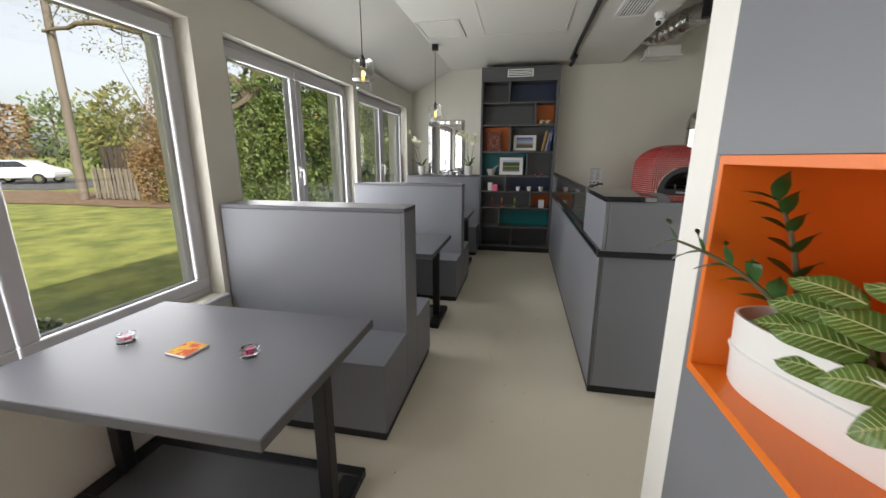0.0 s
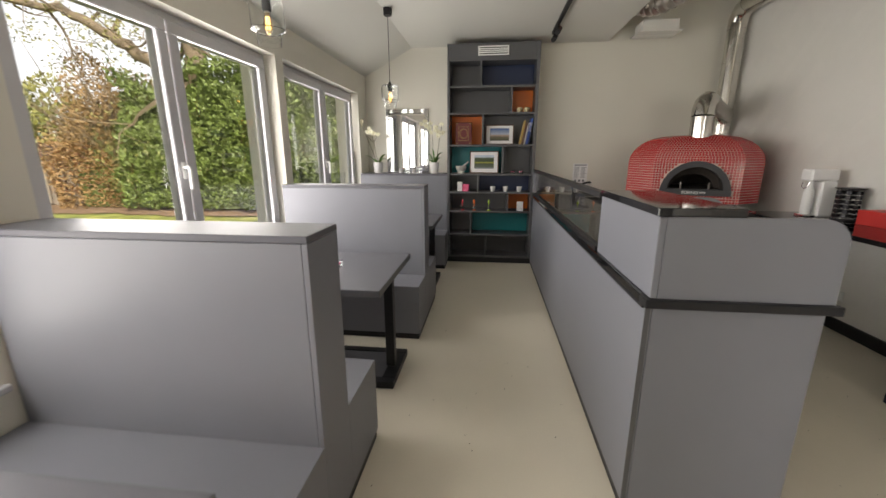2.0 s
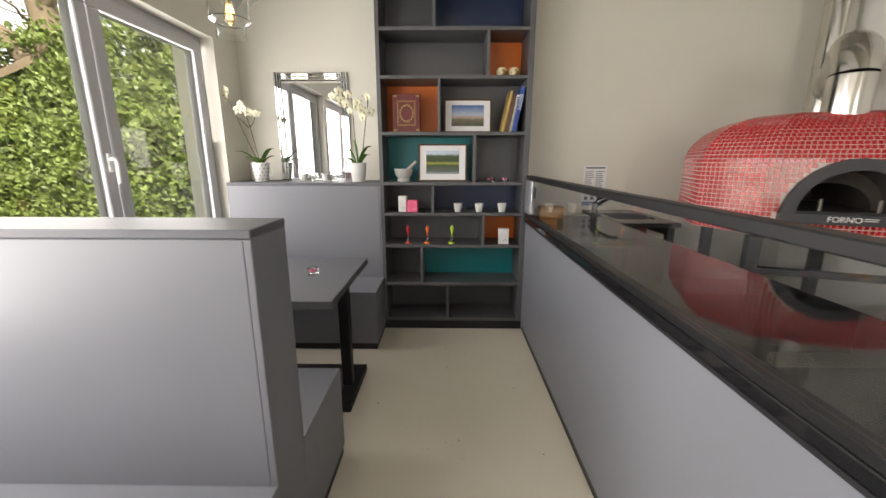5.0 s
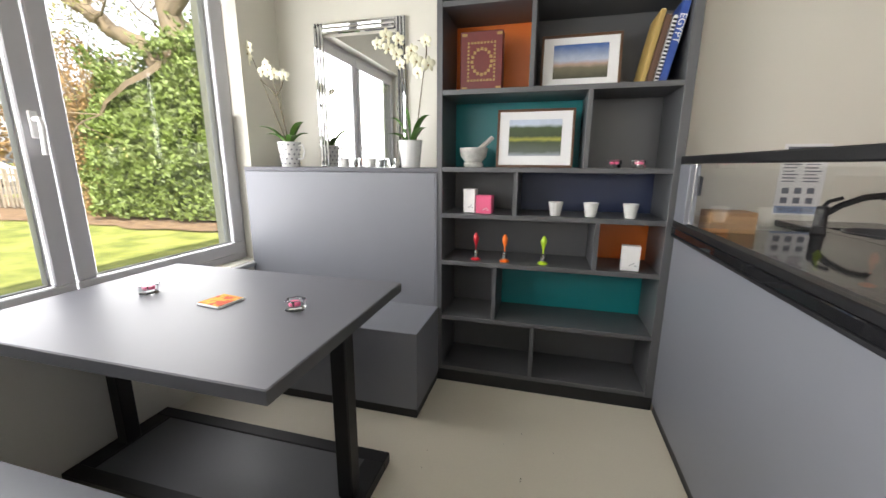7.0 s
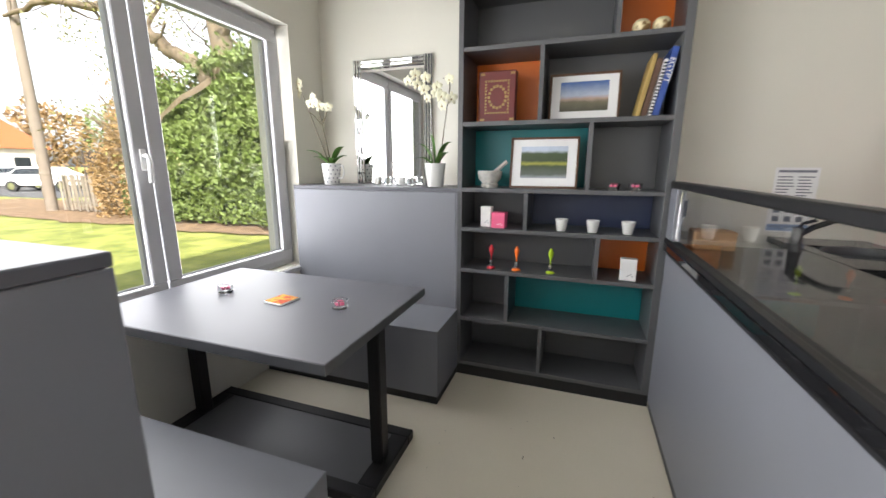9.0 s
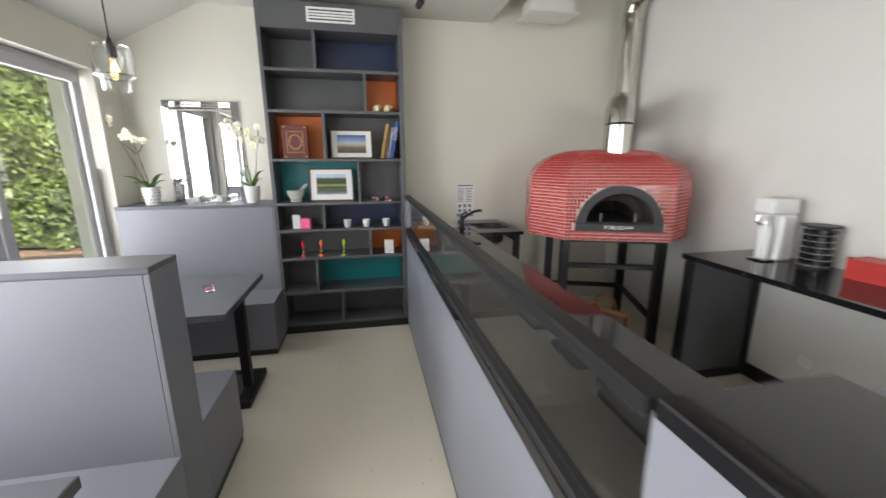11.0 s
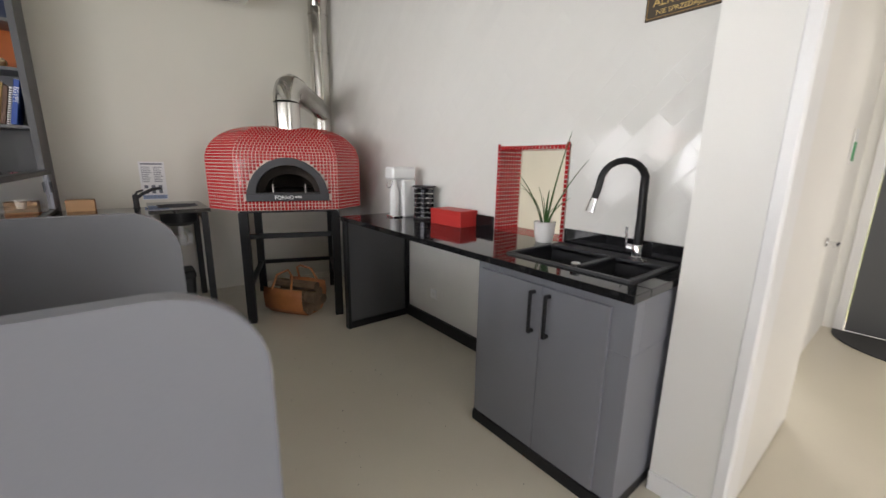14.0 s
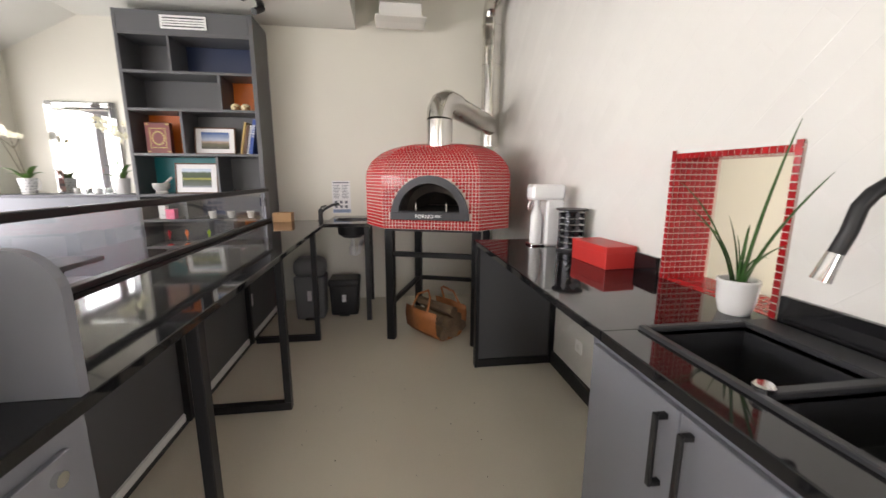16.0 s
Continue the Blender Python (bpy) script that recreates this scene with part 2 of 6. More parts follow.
# mottled grass; its paler yellow tone also stands in for sun patches
GRASS = two_tone("lawn_grass", (0.14, 0.17, 0.028), (0.30, 0.31, 0.07), 0.9, 1.6, 0.38, 0.62, 1.0, 70)
LITTER = two_tone("leaf_litter", (0.14, 0.085, 0.045), (0.24, 0.16, 0.09), 0.95, 6, 0.35, 0.65, 1.0, 40)
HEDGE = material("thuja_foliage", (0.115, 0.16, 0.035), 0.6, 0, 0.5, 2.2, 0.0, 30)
# darker copy of the foliage green: inner shade put into the cores' colour
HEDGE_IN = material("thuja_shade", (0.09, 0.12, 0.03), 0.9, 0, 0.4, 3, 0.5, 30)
BUSH = material("browned_foliage", (0.24, 0.15, 0.06), 0.7, 0, 0.5, 2.2, 0.0, 30)
OAKBARK = material("oak_bark", (0.15, 0.115, 0.075), 0.95, 0, 0.4, 5, 1.0, 30)
OAKLEAF = material("young_oak_leaf", (0.17, 0.17, 0.045), 0.6, 0, 0.4, 3, 0.0, 30)
FENCEWOOD = material("weathered_fence_wood", (0.20, 0.17, 0.13), 0.9, 0, 0.3, 6, 0.5, 60, each=0.2)
CONCRETE = material("pole_concrete", (0.17, 0.14, 0.11), 0.9, 0, 0.2, 5, 0.5, 60)
ASPHALT = material("road_asphalt", (0.09, 0.09, 0.09), 0.9, 0, 0.15, 3, 0.3, 60)
ROOFTILE = material("orange_roof_tile", (0.45, 0.13, 0.05), 0.8, 0, 0.15, 6, 0.3, 40)
RENDER_WALL = material("pale_house_wall", (0.6, 0.57, 0.5), 0.9, 0, 0.06, 3, 0.2, 60)
CARPAINT = material("white_car_paint", (0.7, 0.7, 0.7), 0.2, 0, 0.03, 4, 0.0)
DARKGLASS = material("dark_car_glass", (0.02, 0.025, 0.03), 0.08, 0, 0.03, 4, 0.0)
RUBBER = material("black_rubber", (0.02, 0.02, 0.02), 0.8, 0, 0.1, 10, 0.1)
MAT = material("dark_entrance_mat", (0.05, 0.05, 0.052), 0.95, 0, 0.15, 30, 0.9, 200)


# ---- mesh tools ----
def box(bm, x0, x1, y0, y1, z0, z1, bev=0.0, seg=1):
    r = bmesh.ops.create_cube(bm, size=1, matrix=Matrix.Translation(((x0 + x1) / 2, (y0 + y1) / 2, (z0 + z1) / 2)) @ Matrix.Diagonal((x1 - x0, y1 - y0, z1 - z0, 1)))
    if bev:
        e = list({e for v in r["verts"] for e in v.link_edges})
        bmesh.ops.bevel(bm, geom=e, offset=bev, segments=seg, affect="EDGES", profile=0.6)


def rod(bm, a, b, r0, r1=None, seg=12, cap=True):
    a, b = Vector(a), Vector(b)
    d = b - a
    m = Matrix.Translation((a + b) / 2) @ d.to_track_quat("Z", "Y").to_matrix().to_4x4()
    bmesh.ops.create_cone(bm, cap_ends=cap, segments=seg, radius1=r0, radius2=r0 if r1 is None else r1, depth=d.length, matrix=m)


def tube(bm, pts, r, seg=10):
    """A round tube along points; r is a number or a function of 0..1."""
    pts = [Vector(p) for p in pts]
    rings, side = [], None
    for i, p in enumerate(pts):
        d = (pts[min(i + 1, len(pts) - 1)] - pts[max(i - 1, 0)]).normalized()
        if side is None:
            side = d.orthogonal().normalized()
        side = (side - d * side.dot(d)).normalized()
        up = d.cross(side)
        rad = r(i / (len(pts) - 1)) if callable(r) else r
        rings.append([bm.verts.new(p + (side * math.cos(k * math.tau / seg) + up * math.sin(k * math.tau / seg)) * rad) for k in range(seg)])
    for a, b in zip(rings, rings[1:]):
        for k in range(seg):
            bm.faces.new((a[k], a[(k + 1) % seg], b[(k + 1) % seg], b[k]))
    bm.faces.new(rings[0][::-1])
    bm.faces.new(rings[-1])


def lathe(bm, prof, seg=20, at=(0, 0, 0), ends=True):
    """A profile of (radius, height) turned about the upright."""
    at = Vector(at)
    rings = [[bm.verts.new(at + Vector((r * math.cos(k * math.tau / seg), r * math.sin(k * math.tau / seg), z))) for k in range(seg)] for r, z in prof]
    for a, b in zip(rings, rings[1:]):
        for k in range(seg):
            bm.faces.new((a[k], a[(k + 1) % seg], b[(k + 1) % seg], b[k]))
    if not ends:
        bmesh.ops.remove_doubles(bm, verts=[v for r in (rings[0], rings[-1]) for v in r], dist=0.0001)
        return
    if prof[0][0] > 0.002:
        bm.faces.new(rings[0][::-1])
    if prof[-1][0] > 0.002:
        bm.faces.new(rings[-1])


def curve_pts(a, b, c, n=8):
    a, b, c = Vector(a), Vector(b), Vector(c)
    return [a * (1 - t) ** 2 + b * 2 * t * (1 - t) + c * t * t for t in (i / n for i in range(n + 1))]


def blade(bm, pts, width, droop=0.0, fold=0.25):
    """A leaf along points; width is a function of 0..1; folded along its rib."""
    pts = [Vector(p) for p in pts]
    rows = []
    for i, p in enumerate(pts):
        d = (pts[min(i + 1, len(pts) - 1)] - pts[max(i - 1, 0)]).normalized()
        s = d.cross(Vector((0, 0, 1)))
        s = s.normalized() if s.length > 0.05 else Vector((1, 0, 0))
        up = s.cross(d)
        w = width(i / (len(pts) - 1))
        rows.append([bm.verts.new(p - s * w + up * w * fold), bm.verts.new(p), bm.verts.new(p + s * w + up * w * fold)])
    for a, b in zip(rows, rows[1:]):
        bm.faces.new((a[0], a[1], b[1], b[0]))
        bm.faces.new((a[1], a[2], b[2], b[1]))


def leaf_w(w):
    return lambda t: max(0.0004, w * math.sin(math.pi * min(1, t * 0.93 + 0.07)) ** 0.8)


def mesh(name, bm, mat, smooth=False):
    bmesh.ops.recalc_face_normals(bm, faces=bm.faces)
    me = bpy.data.meshes.new(name)
    bm.to_mesh(me)
    bm.free()
    me.materials.append(mat)
    if smooth:
        me.shade_smooth()
        me.set_sharp_from_angle(angle=radians(38))
    return me


def thing(name, at, label, category, group="", kind="", rz=0):
    ob = new(name)
    ob.empty_display_size = 0.05
    ob.matrix_basis = pose(*at, 0, 0, rz)
    return tagged(ob, label, category, group, kind)


def part(owner, name, bm, mat, label="", smooth=False, kind=""):
    ob = new(name, mesh(name, bm, mat, smooth))
    ob.parent = owner
    return tagged(ob, label, kind=kind)


def boxpart(owner, name, x0, x1, y0, y1, z0, z1, mat, bev=0.002, label=""):
    bm = bmesh.new()
    box(bm, x0, x1, y0, y1, z0, z1, bev)
    return part(owner, name, bm, mat, label)


def struct(name, bm, mat, label, category="", smooth=False):
    return tagged(new(name, mesh(name, bm, mat, smooth)), label, category or name.split("_")[0], kind="structure")


def structbox(name, dims, mat, label, category="", bev=0.0):
    bm = bmesh.new()
    for d in dims if isinstance(dims[0], tuple) else [dims]:
        box(bm, *d, bev)
    return struct(name, bm, mat, label, category)


def text(owner, name, body, size, mat, m, depth=0.0006):
    """Raised lettering; m places it with x along the line and z out of the sheet."""
    cu = bpy.data.curves.new(name, "FONT")
    cu.body, cu.size, cu.extrude = body, size, depth
    cu.align_x, cu.align_y = "CENTER", "CENTER"
    tmp = bpy.data.objects.new(name, cu)
    scene.collection.objects.link(tmp)
    me = bpy.data.meshes.new_from_object(tmp.evaluated_get(bpy.context.evaluated_depsgraph_get()))
    bpy.data.objects.remove(tmp)
    me.materials.clear()
    me.materials.append(mat)
    ob = new(name, me)
    ob.parent = owner
    ob.matrix_basis = m
    return ob


# ---- the room ----
XL, XR, YB, YF = -1.70, 3.09, 6.76, -2.60      # inner faces: window wall, kitchen wall, far wall, near wall
ZC, ZK = 2.90, 3.40                            # dining ceiling, raised kitchen ceiling
WZ0, WZ1 = 0.64, 2.28                          # window openings
# the first window is unseen: the row is carried on to let in light
WINS = [(-2.0, -0.05, -0.055), (0.21, 2.14, -0.055), (2.40, 4.35, -0.055), (4.47, 6.41, 0.005)]   # ends, and where the sashes meet off the middle
WOUT = -2.02

structbox("floor", (XL - 0.3, 6.3, YF - 0.2, YB + 0.2, -0.12, 0.0), FLOOR, "pale greige resin floor with a soft sheen", "floor")
segs = [(WOUT, XL, YF, YB, -0.12, WZ0), (WOUT, XL, YF, YB, WZ1, 2.62)]
edges = [YF] + [v for w in WINS for v in w[:2]] + [YB]
segs += [(WOUT, XL, a, b, WZ0, WZ1) for a, b in zip(edges[::2], edges[1::2])]
structbox("wall_west", segs, WALL, "cream painted wall with three wide window openings", "wall")
structbox("wall_north", (WOUT, 6.3, YB, YB + 0.2, -0.12, 3.6), WALL, "cream painted far wall behind the shelves", "wall")
# the window-sized gap is unseen, cut for the kitchen fill lamp
structbox("wall_south", [(WOUT, 1.25, YF - 0.2, YF, -0.12, 3.6), (2.75, 6.3, YF - 0.2, YF, -0.12, 3.6), (1.25, 2.75, YF - 0.2, YF, -0.12, 0.5), (1.25, 2.75, YF - 0.2, YF, 2.5, 3.6)], WALL, "plain cream painted wall", "wall")
PASS = (3.336, 3.872, 0.952, 1.497)
structbox("wall_east", [(XR, XR + 0.2, 2.62, PASS[0], -0.12, 3.6), (XR, XR + 0.2, PASS[1], YB, -0.12, 3.6), (XR, XR + 0.2, PASS[0], PASS[1], -0.12, PASS[2] - 0.03), (XR, XR + 0.2, PASS[0], PASS[1], PASS[3], 3.6)], GLOSS_WALL, "glossy off-white kitchen wall with a serving hatch", "wall")
# doorway wall beside the kitchen
structbox("wall_pier", [(2.81, 2.99, 2.36, 2.62, 0, 3.6), (2.99, XR + 0.2, 2.42, 2.62, 0, 3.6), (2.81, 2.99, 1.40, 2.36, 2.06, 3.6), (2.81, 2.99, YF, 1.40, 0, 3.6)], WHITE_WALL, "white painted wall pier beside the doorway", "wall")
structbox("ceiling", [(-1.02, 1.57, YF, YB, ZC, 3.6), (1.57, XR, YF, YB, ZK, 3.6), (XR + 0.205, 6.3, 2.60, YB + 0.2, 2.75, 3.59), (2.985, 6.3, YF - 0.2, 2.59, 2.75, 3.59)], CEIL, "white ceiling with a lowered bulkhead", "ceiling")
bm = bmesh.new()
sl = [(-1.70, 2.55), (-1.02, ZC), (-1.02, 3.05), (-2.02, 2.75), (-2.02, 2.62), (-1.70, 2.62)]
a = [bm.verts.new((x, YF, z)) for x, z in sl]
b = [bm.verts.new((x, YB, z)) for x, z in sl]
bm.faces.new(a)
bm.faces.new(b)
for i in range(6):
    bm.faces.new((a[i], a[(i + 1) % 6], b[(i + 1) % 6], b[i]))
struct("ceiling_slope", bm, CEIL, "white sloping ceiling under the eaves", "ceiling")
bm = bmesh.new()
box(bm, -2.35, 6.6, YF - 0.3, YB + 0.35, 3.62, 3.8)
box(bm, -2.35, -1.75, YF - 0.3, YB + 0.35, 2.80, 2.95)
struct("roof", bm, DARK, "dark grey flat roof slab with eaves", "roof")
structbox("baseboard", [(2.795, 2.812, 2.36, 2.62, 0, 0.09), (2.81, 2.82, 1.0, 1.33, 0, 0.09)], WHITE, "white painted skirting board", "baseboard", 0.003)
structbox("trim", [(2.80, 2.985, 2.346, 2.3595, 0, 2.045), (2.79, 2.8095, 2.35, 2.39, 0, 2.10), (2.80, 3.0, 1.40, 1.415, 0, 2.045), (2.80, 3.0, 1.40, 2.3595, 2.046, 2.0595)], WHITE, "white door frame", "door frame", 0.004)

# rooms behind
# the gap at y 0.2 is unseen, cut to let the corridor fill in
structbox("wall_corridor", [(5.95, 6.1, YF, 1.36, 0, 2.8), (5.95, 6.1, 2.38, 2.6, 0, 2.8), (5.95, 6.1, 1.36, 2.38, 2.06, 2.8), (XR + 0.2, 3.80, 2.47, 2.6, 0, 2.8), (4.72, 6.1, 2.47, 2.6, 0, 2.8), (3.80, 4.72, 2.47, 2.6, 2.05, 2.8), (2.99, 3.6, 0.2, 0.35, 0, 2.8), (5.2, 6.1, 0.2, 0.35, 0, 2.8), (3.6, 5.2, 0.2, 0.35, 2.3, 2.8)], WHITE_WALL, "white painted corridor wall", "wall")
# the window gap here is out of view, added to light this room
structbox("wall_back_room", [(6.0, 6.2, 2.6, 2.9, 0, 2.8), (6.0, 6.2, 4.6, YB, 0, 2.8), (6.0, 6.2, 2.9, 4.6, 0, 0.8), (6.0, 6.2, 2.9, 4.6, 2.3, 2.8)], WHITE_WALL, "cream wall of the room behind the hatch", "wall")


def window(name, y0, y1, seam):
    """Two sashes in a fixed frame, glazed, with a handle, and an inner sill."""
    w = thing(name, ((XL - 0.1), (y0 + y1) / 2, WZ0), "double casement window with off-white plastic frames, greyed as if backlit, closed", "window", "windows on the garden side", "structure")
    h, half = WZ1 - WZ0, (y1 - y0) / 2
    bm = bmesh.new()
    f = 0.055
    box(bm, -0.08, 0.0, -half, half, 0, f, 0.004)
    box(bm, -0.08, 0.0, -half, half, h - f, h, 0.004)
    box(bm, -0.08, 0.0, -half, -half + f, f, h - f, 0.004)
    box(bm, -0.08, 0.0, half - f, half, f, h - f, 0.004)
    part(w, "frame", bm, FRAME)
    for s in (-1, 1):
        bm = bmesh.new()
        a, b = (-half + f - 0.012, seam - 0.004) if s < 0 else (seam + 0.004, half - f + 0.012)
        g = 0.075
        z0, z1 = f - 0.012, h - f + 0.012
        box(bm, -0.06, 0.02, a, b, z0, z0 + g, 0.006)
        box(bm, -0.06, 0.02, a, b, z1 - g, z1, 0.006)
        box(bm, -0.06, 0.02, a, a + g, z0 + g, z1 - g, 0.006)
        box(bm, -0.06, 0.02, b - g, b, z0 + g, z1 - g, 0.006)
        sash = part(w, "sash", bm, FRAME)
        bm = bmesh.new()
        box(bm, -0.026, -0.02, a + g - 0.01, b - g + 0.01, z0 + g - 0.01, z1 - g + 0.01)
        pane = new("pane", mesh("pane", bm, PANE))
        pane.parent = sash
        pane.visible_shadow = False
        bm = bmesh.new()
        box(bm, -0.028, -0.012, a + g - 0.006, a + g + 0.004, z0 + g, z1 - g)
        box(bm, -0.028, -0.012, b - g - 0.004, b - g + 0.006, z0 + g, z1 - g)
        box(bm, -0.028, -0.012, a + g, b - g, z0 + g - 0.006, z0 + g + 0.004)
        gas = new("gasket", mesh("gasket", bm, FRAME))
        gas.parent = sash
    bm = bmesh.new()
    box(bm, 0.02, 0.032, seam - 0.055, seam - 0.025, h / 2 - 0.13, h / 2 - 0.03, 0.004)
    tube(bm, [(0.03, seam - 0.04, h / 2 - 0.06), (0.06, seam - 0.04, h / 2 - 0.06), (0.066, seam - 0.04, h / 2 - 0.08), (0.066, seam - 0.045, h / 2 - 0.19)], 0.010, 8)
    part(w, "handle", bm, WHITE, "white lever handle", True)
    bm = bmesh.new()
    box(bm, 0.0, 0.125, -half - 0.02, half + 0.02, -0.035, -0.004, 0.006)
    part(w, "sill", bm, FRAME)


for i, (a, b, c) in enumerate(WINS):
    window("window_%d" % (i + 1), a, b, c)


# ---- dining side ----
def bench(y0, y1, p0, p1, group, x1=0.618):
    """Two seats back to back with a tall partition between them."""
    b = thing("bench_booth", (-1.085, (y0 + y1) / 2, 0), "grey laminate double bench with a tall partition and black plinth", "bench", group)
    c = (y0 + y1) / 2
    x0 = -0.605
    boxpart(b, "plinth", x0, x1 - 0.006, y0 - c + 0.006, y1 - c - 0.006, 0, 0.05, PLINTH)
    boxpart(b, "seat", x0, x1, y0 - c, p0 - c, 0.05, 0.455, GREY)
    if y1 > p1 + 0.05:
        boxpart(b, "seat", x0, x1, p1 - c, y1 - c, 0.05, 0.455, GREY)
    boxpart(b, "partition", x0, x1 - 0.0205, p0 - c + 0.001, p1 - c - 0.001, 0.05, 1.2, GREY, 0.003)
    boxpart(b, "edge_panel", x1 - 0.02, x1, p0 - c, p1 - c, 0.05, 1.2, GREY, 0.002)
    boxpart(b, "cap", x0, x1 + 0.001, p0 - c - 0.001, p1 - c + 0.001, 1.201, 1.225, GREY_TOP, 0.003)
    return b


bench(1.77, 2.796, 2.18, 2.42, "bench booths")
bench(3.92, 4.905, 4.24, 4.45, "bench booths", 0.642)
end_bench = bench(5.953, 6.755, 6.335, 6.755, "bench booths")
tagged(end_bench, "grey laminate bench with a tall ledge against the wall")


def table(y0, y1):
    t = thing("dining_table", (-1.09, (y0 + y1) / 2, 0), "grey laminate dining table on a black steel frame", "table", "dining tables")
    w = (y1 - y0) / 2
    boxpart(t, "top", -0.6, 0.6, -w, w, 0.71, 0.75, GREY_TOP, 0.0025)
    bm = bmesh.new()
    box(bm, -0.6, 0.6, -w - 0.0015, -w, 0.711, 0.7475)
    box(bm, -0.6, 0.6, w, w + 0.0015, 0.711, 0.7475)
    box(bm, 0.6, 0.6015, -w, w, 0.711, 0.7475)
    part(t, "edge_band", bm, DARK, "dark grey edge banding")
    bm = bmesh.new()
    for x in (-0.535, 0.535):
        box(bm, x - 0.03, x + 0.03, -0.01, 0.05, 0.05, 0.70, 0.004)
    box(bm, -0.56, 0.56, -0.02, 0.06, 0.69, 0.71)
    part(t, "leg", bm, METAL)
    bm = bmesh.new()
    box(bm, -0.6, 0.6, -0.20, -0.14, 0, 0.05, 0.004)
    box(bm, -0.6, 0.6, 0.19, 0.25, 0, 0.05, 0.004)
    box(bm, -0.6, -0.51, -0.14, 0.19, 0, 0.05, 0.004)
    box(bm, 0.51, 0.6, -0.14, 0.19, 0, 0.05, 0.004)
    part(t, "base", bm, METAL)
    boxpart(t, "foot_panel", -0.51, 0.51, -0.14, 0.19, 0.028, 0.044, DARK, 0.001)
    return t


TABLES = [(0.86, 1.70), (3.0, 3.835), (4.99, 5.82)]
for a, b in TABLES:
    table(a, b)


def jar():
    """A small hexagonal glass holder with a red candle."""
    j = thing("candle_holder", (0, 0, 0), "small clear glass candle holder with a red tealight", "candle holder", "candle holders on the tables")
    bm = bmesh.new()
    lathe(bm, [(0.030, 0), (0.036, 0.003), (0.038, 0.036), (0.036, 0.038), (0.024, 0.038), (0.022, 0.036), (0.021, 0.018), (0.001, 0.018)], 6)
    part(j, "glass_cup", bm, CLEAR).visible_shadow = False
    bm = bmesh.new()
    lathe(bm, [(0.0175, 0.019), (0.018, 0.030), (0.016, 0.0305), (0.001, 0.028)], 16)
    part(j, "candle", bm, PINK)
    return j


def coaster():
    c = thing("coaster", (0, 0, 0), "square yellow and orange patterned coaster", "coaster", "coasters on the tables")
    boxpart(c, "board", -0.055, 0.055, -0.055, 0.055, 0, 0.008, WHITE, 0.002)
    boxpart(c, "print", -0.051, 0.051, -0.051, 0.051, 0.0082, 0.0095, two_tone("citrus_print", (0.62, 0.36, 0.03), (0.50, 0.06, 0.02), 0.85, 38, 0.48, 0.55, 0, 60), 0.0)
    return c


HOLDER, COASTER = jar(), coaster()
first = True
for (xa, xb, xc), yc in (((-1.42, -0.83, -1.11), 1.265), ((-1.46, -0.90, -1.15), 3.44), ((-1.375, -0.726, -1.03), 5.43)):
    for k, x in enumerate((xa, xb)):
        m = pose(x, yc, 0.75, 0, 0, 40 * k + 12)
        if first:
            HOLDER.matrix_basis = m
            first = False
        else:
            copy_thing(HOLDER, m)
    m = pose(xc, yc - 0.01, 0.75, 0, 0, -8)
    if yc < 2:
        COASTER.matrix_basis = m
    else:
        copy_thing(COASTER, m)


def pendant(x, y, zb, ztop):
    """A clear stepped glass shade on a black cord."""
    p = thing("pendant_lamp", (x, y, zb), "clear glass pendant lamp with a filament bulb on a black cord", "lamp", "pendant lamps")
    bm = bmesh.new()
    lathe(bm, [(0.062, 0.0), (0.064, 0.06), (0.088, 0.075), (0.09, 0.20), (0.082, 0.222), (0.03, 0.228), (0.026, 0.224), (0.08, 0.218), (0.0865, 0.198), (0.0845, 0.079), (0.061, 0.064), (0.059, 0.0), (0.062, 0.0)], 32, ends=False)
    g = part(p, "shade", bm, CLEAR, "clear stepped glass shade", True)
    g.visible_shadow = False
    bm = bmesh.new()
    lathe(bm, [(0.021, 0.165), (0.023, 0.17), (0.023, 0.225), (0.012, 0.25), (0.004, 0.27)], 16)
    rod(bm, (0, 0, 0.26), (0, 0, ztop - zb - 0.06), 0.0035, seg=6)
    lathe(bm, [(0.04, ztop - zb - 0.07), (0.042, ztop - zb - 0.06), (0.042, ztop - zb - 0.002)], 20)
    part(p, "cord", bm, METAL, "black cord, socket and canopy", True)
    bm = bmesh.new()
    lathe(bm, [(0.002, 0.055), (0.016, 0.062), (0.026, 0.085), (0.024, 0.11), (0.013, 0.145), (0.012, 0.166)], 20)
    part(p, "bulb", bm, glass("amber_bulb_glass", (1.0, 0.82, 0.5)), "", True).visible_shadow = False
    bm = bmesh.new()
    for k in range(4):
        x2, y2 = 0.008 * math.cos(k * 1.57), 0.008 * math.sin(k * 1.57)
        rod(bm, (x2, y2, 0.08), (x2 * 0.6, y2 * 0.6, 0.14), 0.0012, seg=5)
    part(p, "filament", bm, FILAMENT)


pendant(-1.13, 3.27, 2.06, 2.842)
pendant(-0.965, 5.27, 1.955, ZC)

crumbs = thing("floor_crumbs", (0, 0, 0), "scattered dark specks of grit on the floor", "crumbs", kind="stuff")
rnd = random.Random(77)
bm = bmesh.new()
for _ in range(150):
    x, y = (rnd.uniform(-0.45, 0.62), rnd.uniform(0.4, 6.2)) if rnd.random() < 0.55 else (rnd.uniform(1.35, 2.4), rnd.uniform(2.3, 5.2))
    r = rnd.uniform(0.0012, 0.0032)
    bmesh.ops.create_icosphere(bm, subdivisions=1, radius=r, matrix=Matrix.Translation((x, y, r * 0.5)))
part(crumbs, "grit", bm, SOIL, kind="stuff")

